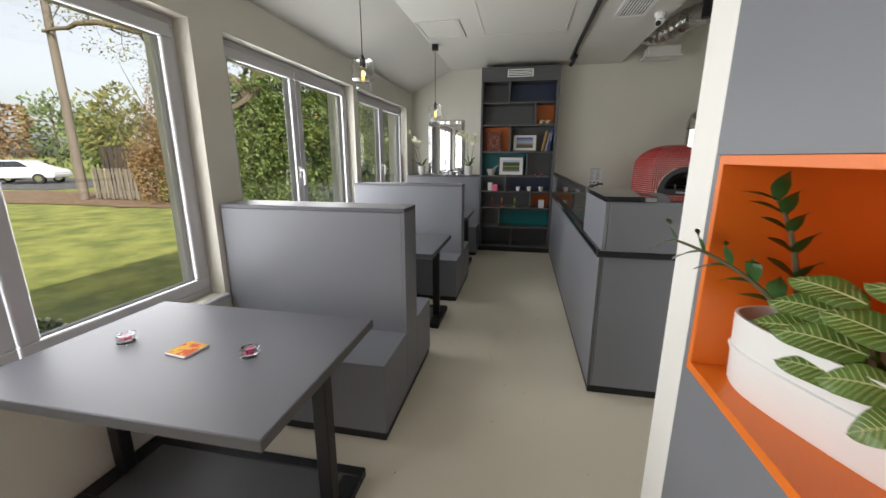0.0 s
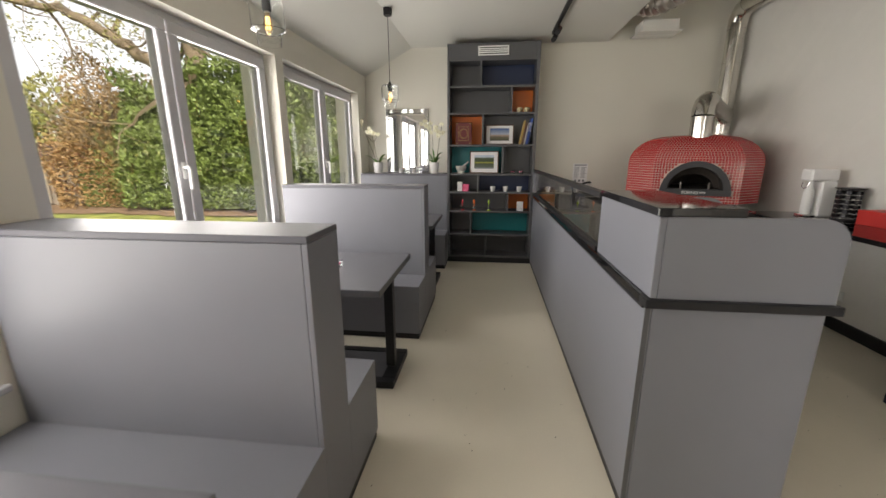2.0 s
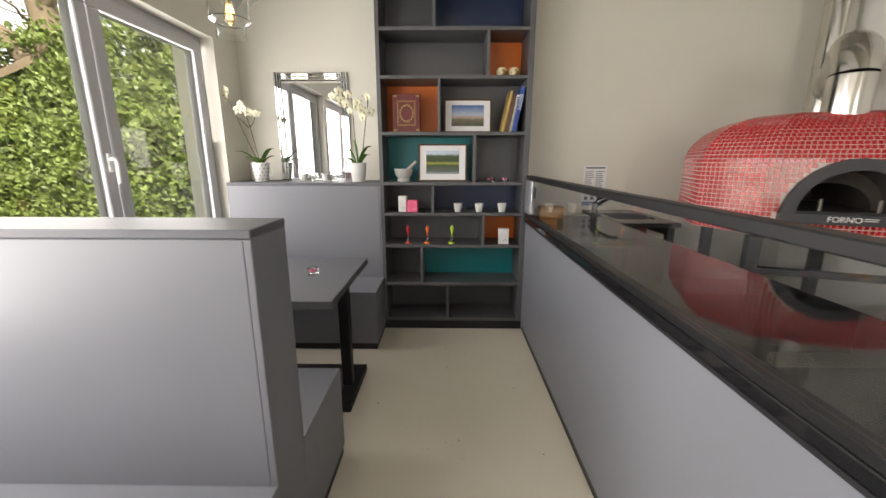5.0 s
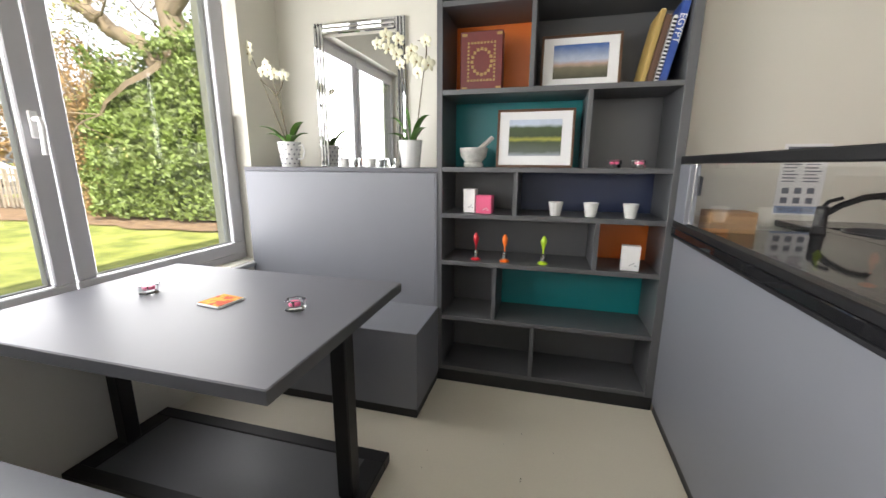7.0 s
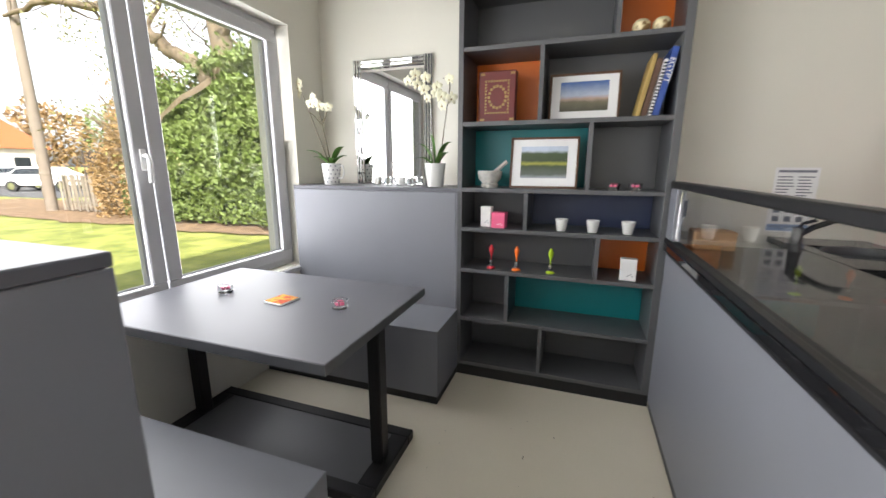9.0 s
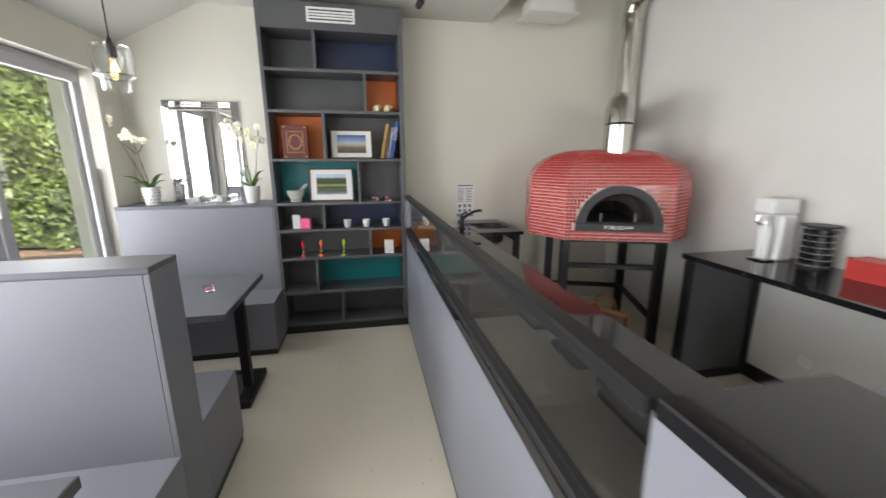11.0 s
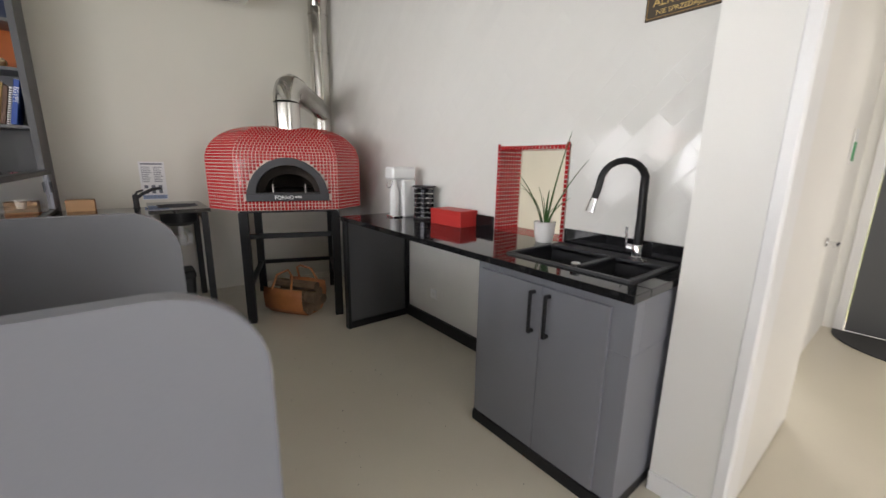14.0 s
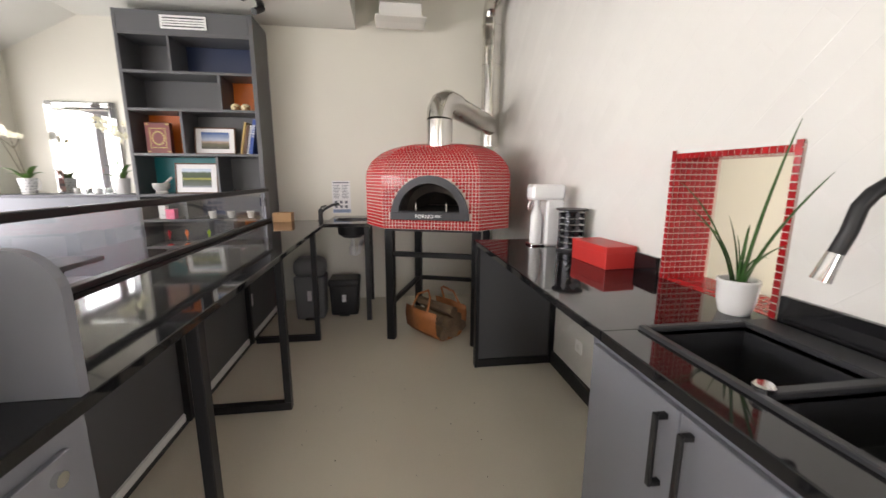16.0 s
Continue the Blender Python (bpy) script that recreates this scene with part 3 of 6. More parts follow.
# ---- wall shelf ----
SX0, SX1, SY0, SY1, SH = -0.478, 0.678, 6.335, 6.755, 2.83
LEVELS = [0.085, 0.396, 0.717, 0.977, 1.218, 1.596, 1.996, 2.321, 2.637]
DIVS = [0.056, -0.157, 0.339, -0.065, 0.259, -0.014, 0.346, -0.05]
BACKS = {(1, 1): TEAL, (2, 1): ORANGE, (3, 1): NAVY, (4, 0): TEAL, (5, 0): ORANGE, (6, 1): ORANGE, (7, 1): NAVY}
unit = thing("shelf_unit", (0.1, SY1, 0), "tall dark grey wall shelf with orange, teal and navy backs", "shelf")
ox, oy = 0.1, SY1
T = 0.012
boxpart(unit, "plinth", SX0 - ox, SX1 - ox, SY0 - oy + 0.004, 0, 0, 0.072, PLINTH)
for x0, x1 in ((SX0, SX0 + 0.03), (SX1 - 0.04, SX1)):
    boxpart(unit, "side_panel", x0 - ox, x1 - ox, SY0 - oy, 0, 0.073, SH, DARK)
boxpart(unit, "header", SX0 + 0.031 - ox, SX1 - 0.041 - ox, SY0 - oy + 0.001, SY0 - oy + 0.03, LEVELS[-1] + T, SH - 0.002, DARK)
for z in LEVELS:
    boxpart(unit, "shelf_board", SX0 + 0.0305 - ox, SX1 - 0.0405 - ox, SY0 - oy + 0.002, -0.1, z - T, z + T, DARK, 0.001)
for i, d in enumerate(DIVS):
    z0, z1 = LEVELS[i] + T + 0.0005, LEVELS[i + 1] - T - 0.0005
    boxpart(unit, "divider", d - 0.011 - ox, d + 0.011 - ox, SY0 - oy + 0.003, -0.1, z0, z1, DARK, 0.001)
    for k, (x0, x1) in enumerate(((SX0 + 0.031, d - 0.0115), (d + 0.0115, SX1 - 0.041))):
        boxpart(unit, "back_panel", x0 - ox, x1 - ox, -0.112, -0.101, z0, z1, BACKS.get((i, k), DARK), 0)
vent = thing("air_vent", (0.10, SY0, 2.735), "white slatted air vent grille in the shelf header", "vent")
bm = bmesh.new()
box(bm, -0.19, 0.19, -0.012, -0.001, -0.055, -0.04, 0.002)
box(bm, -0.19, 0.19, -0.012, -0.001, 0.04, 0.055, 0.002)
box(bm, -0.19, -0.172, -0.012, -0.001, -0.04, 0.04, 0.002)
box(bm, 0.172, 0.19, -0.012, -0.001, -0.04, 0.04, 0.002)
part(vent, "frame", bm, WHITE)
for z in (-0.021, 0.0, 0.021):
    boxpart(vent, "slat", -0.172, 0.172, -0.011, -0.002, z - 0.0065, z + 0.0065, WHITE, 0.001)
# black sheet standing in for the dark depth behind the slats
boxpart(vent, "black_backing", -0.172, 0.172, -0.0015, -0.0004, -0.04, 0.04, METAL, 0)


def framed(x0, x1, z0, z1, y, mat, label):
    p = thing("framed_picture", ((x0 + x1) / 2, y, z0), label, "picture", "framed pictures on the shelf")
    p.matrix_basis = pose((x0 + x1) / 2, y, z0, -7, 0, 0)
    w, h = (x1 - x0) / 2, z1 - z0
    bm = bmesh.new()
    for d in ((-w, w, 0, 0.012), (-w, w, h - 0.012, h), (-w, -w + 0.012, 0.012, h - 0.012), (w - 0.012, w, 0.012, h - 0.012)):
        box(bm, d[0], d[1], -0.014, 0.004, d[2], d[3], 0.002)
    part(p, "frame", bm, WOODFR)
    boxpart(p, "mount", -w + 0.012, w - 0.012, -0.006, 0.0, 0.012, h - 0.012, PAPER, 0)
    boxpart(p, "print", -w * 0.68, w * 0.68, -0.0085, -0.0065, h * 0.2, h * 0.82, mat, 0)


framed(0.022, 0.395, 1.608, 1.865, 6.47, picture("plain_at_dusk", [(0.0, (0.06, 0.065, 0.04)), (0.30, (0.16, 0.14, 0.09)), (0.42, (0.42, 0.30, 0.24)), (0.55, (0.40, 0.45, 0.55)), (0.95, (0.05, 0.12, 0.32))]), "framed landscape print of a plain under blue sky")
framed(-0.182, 0.206, 1.230, 1.525, 6.45, picture("lake_and_hills", [(0.0, (0.35, 0.38, 0.42)), (0.12, (0.10, 0.12, 0.10)), (0.38, (0.05, 0.07, 0.03)), (0.46, (0.33, 0.33, 0.05)), (0.56, (0.04, 0.06, 0.025)), (0.78, (0.05, 0.08, 0.03)), (0.86, (0.5, 0.57, 0.68))], 0.03), "framed print of a lake below green hills")

book = thing("ornate_book", (-0.262, 6.45, 1.608), "ornate dark red leather book standing with gold corners", "book")
boxpart(book, "cover", -0.115, 0.10, -0.03, 0.03, 0, 0.285, MAROON, 0.004)
bm = bmesh.new()
for x in (-0.10, 0.075):
    for z in (0.012, 0.262):
        box(bm, x - 0.006, x + 0.020, -0.0325, -0.0305, z, z + 0.012)
for i in range(9):
    for j in range(11):
        if i in (0, 8) or j in (0, 10):
            box(bm, -0.078 + i * 0.0165, -0.068 + i * 0.0165, -0.0325, -0.0305, 0.05 + j * 0.0175, 0.06 + j * 0.0175)
for k in range(16):
    a = k * math.tau / 16
    box(bm, -0.012 + 0.05 * math.cos(a), 0.002 + 0.05 * math.cos(a), -0.0325, -0.0305, 0.135 + 0.06 * math.sin(a), 0.149 + 0.06 * math.sin(a))
part(book, "tooling", bm, GOLD, "dull gold tooling", kind="stuff")

for x, mat, h, w, d in ((0.475, YELLOW, 0.30, 0.022, 0.2), (0.503, BROWN, 0.275, 0.026, 0.19), (0.530, WHITE, 0.27, 0.018, 0.18), (0.557, BLUE, 0.325, 0.032, 0.22)):
    bk = thing("book", (x, 6.37, 1.609), "upright hardback book leaning on the shelf", "book", "books on the shelf")
    bk.matrix_basis = pose(x, 6.37, 1.609 + w * 0.1, 0, 11, 0)
    boxpart(bk, "cover", -w / 2, w / 2, 0, d, 0, h, mat, 0.003)
    boxpart(bk, "pages", -w / 2 + 0.003, w / 2 - 0.003, 0.004, d - 0.004, h - 0.004, h + 0.001, PAPER, 0)
    if mat is BLUE:
        text(bk, "spine_title", "EGYPT", 0.04, PAPER, Matrix.Translation((0, -0.0007, h * 0.66)) @ Euler((radians(90), 0, 0)).to_matrix().to_4x4() @ pose(0, 0, 0, 0, 0, -90))
    if mat is WHITE:
        bm = bmesh.new()
        for k in range(16):
            box(bm, -0.008, 0.008, -0.003, 0.0, 0.008 + k * 0.016, 0.016 + k * 0.016)
        part(bk, "binding", bm, METAL, "black comb binding")

mo = thing("mortar", (-0.30, 6.43, 1.230), "speckled grey granite mortar with pestle", "mortar and pestle")
bm = bmesh.new()
lathe(bm, [(0.05, 0), (0.052, 0.018), (0.045, 0.028), (0.068, 0.055), (0.075, 0.1), (0.062, 0.1), (0.05, 0.05), (0.001, 0.04)], 24)
part(mo, "bowl", bm, STONEWARE, "", True)
bm = bmesh.new()
tube(bm, [(-0.01, 0, 0.055), (0.04, 0, 0.10), (0.10, 0, 0.155)], lambda t: 0.017 - 0.006 * t, 10)
part(mo, "pestle", bm, STONEWARE, "", True)


def cup():
    c = thing("paper_cup", (0, 0, 0), "small white tapered cup", "cup", "white cups on the shelf")
    bm = bmesh.new()
    lathe(bm, [(0.024, 0), (0.026, 0.002), (0.037, 0.068), (0.0385, 0.07), (0.0355, 0.07), (0.024, 0.006), (0.001, 0.005)], 24)
    part(c, "body", bm, CERAMIC, "", True)
    return c


CUP = cup()
CUP.matrix_basis = pose(0.137, 6.41, 0.989)
for x in (0.308, 0.492):
    copy_thing(CUP, pose(x, 6.41, 0.989))


def tin(x, y, z, w, d, h, mat, label, cat):
    t = thing("tea_box", (x, y, z), label, cat, "tea boxes on the shelf", rz=-6)
    boxpart(t, "carton", -w / 2, w / 2, -d / 2, d / 2, 0, h, mat, 0.003)
    boxpart(t, "lid", -w / 2 - 0.001, w / 2 + 0.001, -d / 2 - 0.001, d / 2 + 0.001, h * 0.82, h + 0.001, mat, 0.003)
    bm = bmesh.new()
    for k in range(4):
        box(bm, w * (-0.05 + 0.1 * k), w * (0.02 + 0.1 * k), -d / 2 - 0.0015, -d / 2 - 0.0002, h * (0.2 + 0.05 * (k % 3)), h * (0.24 + 0.05 * (k % 3)))
    part(t, "print", bm, INK if mat is WHITE else PAPER, kind="stuff")


tin(-0.312, 6.43, 0.989, 0.065, 0.05, 0.125, WHITE, "tall white printed tea box", "tea box")
tin(-0.228, 6.405, 0.989, 0.085, 0.06, 0.095, PINK, "pink printed tea tin", "tea box")
tin(0.512, 6.40, 0.729, 0.085, 0.045, 0.125, WHITE, "white tea box with a small floral print", "tea box")
for x, mat, nm in ((-0.27, RUBY, "red"), (-0.112, TANGERINE, "orange"), (0.09, LIME, "lime green")):
    s = thing("tea_infuser", (x, 6.40, 0.729), nm + " plastic tea infuser spoon on its stand", "tea infuser", "tea infusers on the shelf")
    bm = bmesh.new()
    lathe(bm, [(0.026, 0), (0.027, 0.006), (0.018, 0.012), (0.012, 0.014)], 18)
    lathe(bm, [(0.004, 0.05), (0.0035, 0.075), (0.014, 0.11), (0.016, 0.125), (0.008, 0.145), (0.001, 0.152)], 14)
    part(s, "body", bm, mat, "", True)
    bm = bmesh.new()
    lathe(bm, [(0.012, 0.014), (0.015, 0.02), (0.015, 0.045), (0.006, 0.055)], 14)
    part(s, "strainer", bm, CHROME, "steel strainer", True)
for x in (0.397, 0.506):
    copy_thing(HOLDER, pose(x, 6.40, 1.230, 0, 0, 15))
for x in (0.455, 0.545):
    g = thing("ornament", (x, 6.39, 2.008), "small cream and brown ceramic ornament", "ornament", "ornaments on the shelf")
    bm = bmesh.new()
    lathe(bm, [(0.03, 0), (0.042, 0.02), (0.04, 0.045), (0.025, 0.06), (0.018, 0.058), (0.001, 0.02)], 16)
    part(g, "body", bm, two_tone("glazed_spots", (0.7, 0.6, 0.36), (0.2, 0.11, 0.04), 0.3, 22, 0.47, 0.55, 0.05), "", True)

# mirror and orchids on the ledge
LEDGE = 1.225
mir = thing("wall_mirror", (-1.10, YB, LEDGE), "large rectangular mirror with a silver glass frame", "mirror")
bm = bmesh.new()
box(bm, -0.245, 0.245, -0.022, -0.004, 0.0, 0.80)
part(mir, "glass", bm, MIRROR, "silver mirror glass")
for k, (x0, x1, z0, z1) in enumerate(((-0.31, -0.25, 0, 0.89), (0.25, 0.31, 0, 0.89), (-0.25, 0.25, 0.815, 0.89))):
    n = 3
    for j in range(n):
        if k < 2:
            a = x0 + (x1 - x0) * j / n
            boxpart(mir, "bevelled_strip", a + 0.0008, a + (x1 - x0) / n - 0.0008, -0.034 + 0.003 * j, -0.004, z0, z1, MIRROR, 0.006)
        else:
            a = z0 + (z1 - z0) * j / n
            boxpart(mir, "bevelled_strip", x0, x1, -0.034 + 0.003 * j, -0.004, a + 0.0008, a + (z1 - z0) / n - 0.0008, MIRROR, 0.006)


def orchid(x, y, seed, handle, stems, blooms, leaves):
    """A pot with strap leaves, thin flower stems and flat five-petalled flowers."""
    rnd = random.Random(seed)
    o = thing("orchid", (x, y, LEDGE), "cream flowering orchid in a white ceramic pot", "plant", "orchids on the ledge")
    bm = bmesh.new()
    lathe(bm, [(0.050, 0), (0.053, 0.004), (0.068, 0.145), (0.070, 0.15), (0.064, 0.15), (0.060, 0.12), (0.001, 0.118)], 28)
    if handle:
        tube(bm, [(0.064, 0, 0.13), (0.095, 0, 0.135), (0.105, 0, 0.09), (0.09, 0, 0.05), (0.057, 0, 0.045)], 0.006, 8)
    part(o, "pot", bm, CERAMIC, "white cup pot with grey dots" if handle else "", True)
    bm = bmesh.new()
    lathe(bm, [(0.061, 0.119), (0.03, 0.128), (0.001, 0.130)], 16)
    part(o, "bark_chips", bm, SOIL)
    if handle:
        bm = bmesh.new()
        for j in range(5):
            for k in range(12):
                a = (k + 0.5 * (j % 2)) * math.tau / 12
                z = 0.02 + 0.028 * j
                r = 0.0535 + (z / 0.15) * 0.0152
                rod(bm, (r * 0.98 * math.cos(a), r * 0.98 * math.sin(a), z), ((r + 0.001) * math.cos(a), (r + 0.001) * math.sin(a), z), 0.0055, seg=6)
        part(o, "dots", bm, INK, "grey dots")
    bm = bmesh.new()
    for dx, dy, z in leaves:
        blade(bm, curve_pts((dx * 0.08, dy * 0.08, 0.125), (dx * 0.5, dy * 0.5, 0.15 + (z - 0.13) * 0.9), (dx, dy, z), 10), leaf_w(0.027), fold=0.35)
    part(o, "leaves", bm, GREEN, "", True)
    bm, fl = bmesh.new(), bmesh.new()
    for a, b, c in stems:
        tube(bm, curve_pts(a, b, c, 10), lambda t: 0.0042 - 0.0022 * t, 7)
    part(o, "stem", bm, STEM, "", True)
    lip = bmesh.new()
    for bx, by, bz in blooms:
        p = Vector((bx, by, bz))
        f = Vector((rnd.uniform(-0.55, 0.55), -1, rnd.uniform(-0.4, 0.15))).normalized()
        u = f.cross(Vector((0, 0, 1))).normalized()
        v = u.cross(f)
        k = rnd.uniform(0.72, 0.9)
        for q in range(5):
            a = q * math.tau / 5 + math.pi / 2
            wide = 0.034 if q in (1, 4) else 0.020
            d, e = u * math.cos(a) + v * math.sin(a), u * -math.sin(a) + v * math.cos(a)
            rows = []
            for t, w, lift in ((0.06, 0.25, 0.0), (0.35, 0.85, 0.006), (0.65, 1.0, 0.006), (0.9, 0.62, 0.0), (1.0, 0.12, -0.005)):
                c = p + (d * 0.045 * t + f * (lift + (0.003 if q in (1, 4) else 0))) * k
                rows.append([fl.verts.new(c + e * wide * 0.62 * w * k - f * 0.004 * w), fl.verts.new(c), fl.verts.new(c - e * wide * 0.62 * w * k - f * 0.004 * w)])
            for r0, r1 in zip(rows, rows[1:]):
                fl.faces.new((r0[0], r0[1], r1[1], r1[0]))
                fl.faces.new((r0[1], r0[2], r1[2], r1[1]))
        bmesh.ops.create_icosphere(lip, subdivisions=1, radius=0.007 * k, matrix=Matrix.Translation(p + f * 0.008 - v * 0.006))
    part(o, "flowers", fl, PETAL, "cream white petals", True, kind="stuff")
    part(o, "flower_lips", lip, YELLOW, "yellow flower lips", kind="stuff")


orchid(-1.48, 6.50, 4, 1,
       [((-0.01, 0, 0.13), (-0.09, 0.0, 0.34), (-0.20, -0.02, 0.65)), ((0.0, 0, 0.13), (-0.04, -0.01, 0.40), (-0.08, -0.02, 0.58)),
        ((-0.06, -0.01, 0.42), (-0.09, -0.01, 0.47), (-0.17, -0.01, 0.52)), ((-0.05, -0.01, 0.43), (-0.01, -0.01, 0.46), (0.01, -0.02, 0.53))],
       [(-0.215, -0.03, 0.67), (-0.20, -0.035, 0.70), (-0.235, -0.03, 0.63), (-0.10, -0.03, 0.60), (-0.075, -0.04, 0.57), (-0.045, -0.03, 0.54), (0.02, -0.03, 0.53), (-0.12, -0.03, 0.56)],
       [(0.15, -0.05, 0.26), (-0.18, -0.04, 0.24), (-0.12, 0.08, 0.19), (0.11, 0.05, 0.20), (0.10, -0.10, 0.18), (-0.08, -0.10, 0.19)])
orchid(-0.68, 6.50, 9, 0,
       [((0.0, 0, 0.13), (-0.02, 0, 0.40), (-0.02, -0.02, 0.63)), ((-0.02, -0.02, 0.63), (-0.05, -0.03, 0.72), (-0.16, -0.04, 0.66)),
        ((0.03, 0, 0.13), (0.06, 0, 0.38), (0.10, -0.02, 0.58)), ((0.10, -0.02, 0.58), (0.12, -0.03, 0.66), (0.06, -0.03, 0.66))],
       [(-0.165, -0.05, 0.655), (-0.11, -0.06, 0.69), (-0.10, -0.05, 0.63), (-0.04, -0.06, 0.665), (-0.055, -0.05, 0.60), (-0.03, -0.06, 0.545), (0.03, -0.05, 0.61), (0.06, -0.06, 0.555), (0.065, -0.05, 0.50), (0.025, -0.06, 0.57), (0.11, -0.05, 0.65), (0.12, -0.04, 0.54)],
       [(-0.10, -0.05, 0.27), (-0.03, -0.02, 0.33), (0.13, -0.04, 0.28), (0.12, -0.09, 0.21), (-0.10, -0.09, 0.18), (0.06, 0.08, 0.22)])
for x in (-1.19, -1.11, -1.00, -0.93):
    v = thing("votive_glass", (x, 6.66, LEDGE), "small clear ribbed votive glass on the ledge", "glass", "votive glasses on the ledge")
    bm = bmesh.new()
    lathe(bm, [(0.026, 0), (0.03, 0.01), (0.027, 0.02), (0.031, 0.03), (0.028, 0.04), (0.032, 0.055), (0.029, 0.055), (0.025, 0.006), (0.001, 0.005)], 18)
    part(v, "cup", bm, CERAMIC if x in (-1.19, -1.0) else CLEAR, "", True)

# ---- serving counter ----
ctr = thing("serving_counter", (0.97, 4.4, 0), "long grey laminate serving counter with a polished black top", "counter")
CX, CY = 0.97, 4.4


def cpart(name, x0, x1, y0, y1, z0, z1, mat, bev=0.002, label=""):
    return boxpart(ctr, name, x0 - CX, x1 - CX, y0 - CY, y1 - CY, z0, z1, mat, bev, label)


CZ = 0.968
cpart("plinth", 0.68, 0.70, 2.48, 6.33, 0, 0.05, PLINTH)
cpart("plinth", 0.70, 1.27, 2.48, 2.50, 0, 0.05, PLINTH)
cpart("front_panel", 0.674, 0.698, 2.474, 6.33, 0.051, 0.934, GREY)
cpart("end_panel", 0.699, 1.275, 2.474, 2.498, 0.051, 0.934, GREY)
cpart("corner_strip", 0.672, 0.690, 2.470, 2.4735, 0.051, 0.934, DARK, 0)
cpart("top", 0.658, 1.265, 2.50, 6.33, 0.936, CZ, STONE, 0.003, "polished black stone top")
cpart("top_edge", 0.656, 1.296, 2.432, 2.499, 0.935, CZ, PLINTH, 0.003)
cpart("lower_strip", 0.66, 0.672, 2.474, 6.33, 0.922, 0.934, PLINTH, 0.001)
cpart("raised_front", 0.674, 0.698, 2.450, 3.155, CZ + 0.001, 1.264, GREY)
cpart("raised_top", 0.662, 0.945, 2.440, 3.14, 1.266, 1.296, STONE, 0.003)
for y, xe in ((2.450, 1.276), (3.108, 1.258)):
    bm = bmesh.new()
    ring = [(0.699, CZ + 0.001), (xe, CZ + 0.001)] + [(xe - 0.09 + 0.09 * math.cos(a), 1.264 - 0.09 + 0.09 * math.sin(a)) for a in [i * math.pi / 16 for i in range(9)]] + [(0.699, 1.264)]
    a = [bm.verts.new((x - CX, y - CY, z)) for x, z in ring]
    b = [bm.verts.new((x - CX, y - CY + 0.024, z)) for x, z in ring]
    bm.faces.new(a)
    bm.faces.new(b)
    for i in range(len(ring)):
        bm.faces.new((a[i], a[(i + 1) % len(ring)], b[(i + 1) % len(ring)], b[i]))
    part(ctr, "raised_end", bm, GREY)
cpart("clip", 1.06, 1.10, 3.095, 3.114, CZ + 0.001, CZ + 0.035, METAL, 0.002)
cpart("drawer_unit", 0.75, 1.235, 2.52, 3.14, 0.08, 0.934, GREY)
cpart("drawer_front", 1.236, 1.25, 2.62, 3.075, 0.55, 0.885, GREY, 0.002)
bm = bmesh.new()
rod(bm, (1.25 - CX, 3.035 - CY, 0.848), (1.262 - CX, 3.035 - CY, 0.848), 0.014)
part(ctr, "lock", bm, CHROME, "chrome lock", True)
# glazed screen
cpart("rail", 0.66, 0.71, 3.155, 6.33, 1.252, 1.284, METAL, 0.004)
cpart("rail", 0.66, 0.71, 3.155, 6.33, CZ + 0.001, CZ + 0.026, METAL, 0.003)
cpart("post", 0.662, 0.708, 6.20, 6.33, CZ + 0.028, 1.25, GREY, 0.003)
g = cpart("screen_glass", 0.682, 0.690, 3.157, 6.198, CZ + 0.02, 1.26, CLEAR, 0)
g.visible_shadow = False
cpart("hinge", 0.70, 0.716, 6.185, 6.199, 1.12, 1.20, METAL, 0.002)
# carcass seen from the kitchen
cpart("inner_panel", 0.699, 0.712, 3.105, 6.33, 0.10, 0.934, DARK)
# thin white strip along the foot of the inner panel
cpart("inner_strip", 0.699, 0.722, 3.105, 6.33, 0.055, 0.098, WHITE, 0.002, "thin white strip along the base")
for y in (3.60, 4.58, 5.60):
    cpart("leg", 1.215, 1.255, y - 0.025, y + 0.025, 0.05, 0.934, METAL, 0.003)
    cpart("foot_bar", 0.73, 1.255, y - 0.025, y + 0.025, 0, 0.049, METAL, 0.003)
    cpart("upright", 0.714, 0.75, y - 0.14, y - 0.10, 0.05, 0.934, METAL, 0.003)
    cpart("socket", 0.722, 0.734, y - 0.08, y - 0.015, 0.34, 0.44, WHITE, 0.003, "white socket")
# side sink counter at the far wall
sc = thing("sink_counter", (1.49, 6.4, 0), "small black side counter with a hand sink", "counter")
boxpart(sc, "top", -0.223, 0.21, -0.42, -0.21, 0.936, CZ, STONE)
boxpart(sc, "top", -0.223, 0.21, 0.1, 0.35, 0.936, CZ, STONE)
boxpart(sc, "top", -0.223, -0.15, -0.209, 0.099, 0.936, CZ, STONE)
boxpart(sc, "top", 0.15, 0.21, -0.209, 0.099, 0.936, CZ, STONE)
for y in (-0.36, 0.30):
    boxpart(sc, "leg", 0.14, 0.19, y - 0.025, y + 0.025, 0, 0.935, METAL)
boxpart(sc, "rail", 0.15, 0.18, -0.33, 0.27, 0.87, 0.934, METAL)
bm = bmesh.new()
lathe(bm, [(0.0015, 0.80), (0.09, 0.80), (0.135, 0.83), (0.148, CZ + 0.004), (0.155, CZ + 0.004), (0.155, CZ + 0.001), (0.149, 0.93), (0.14, 0.825), (0.095, 0.79), (0.0015, 0.79)], 24, (0, -0.055, 0))
part(sc, "basin", bm, CAST, "", True)
bm = bmesh.new()
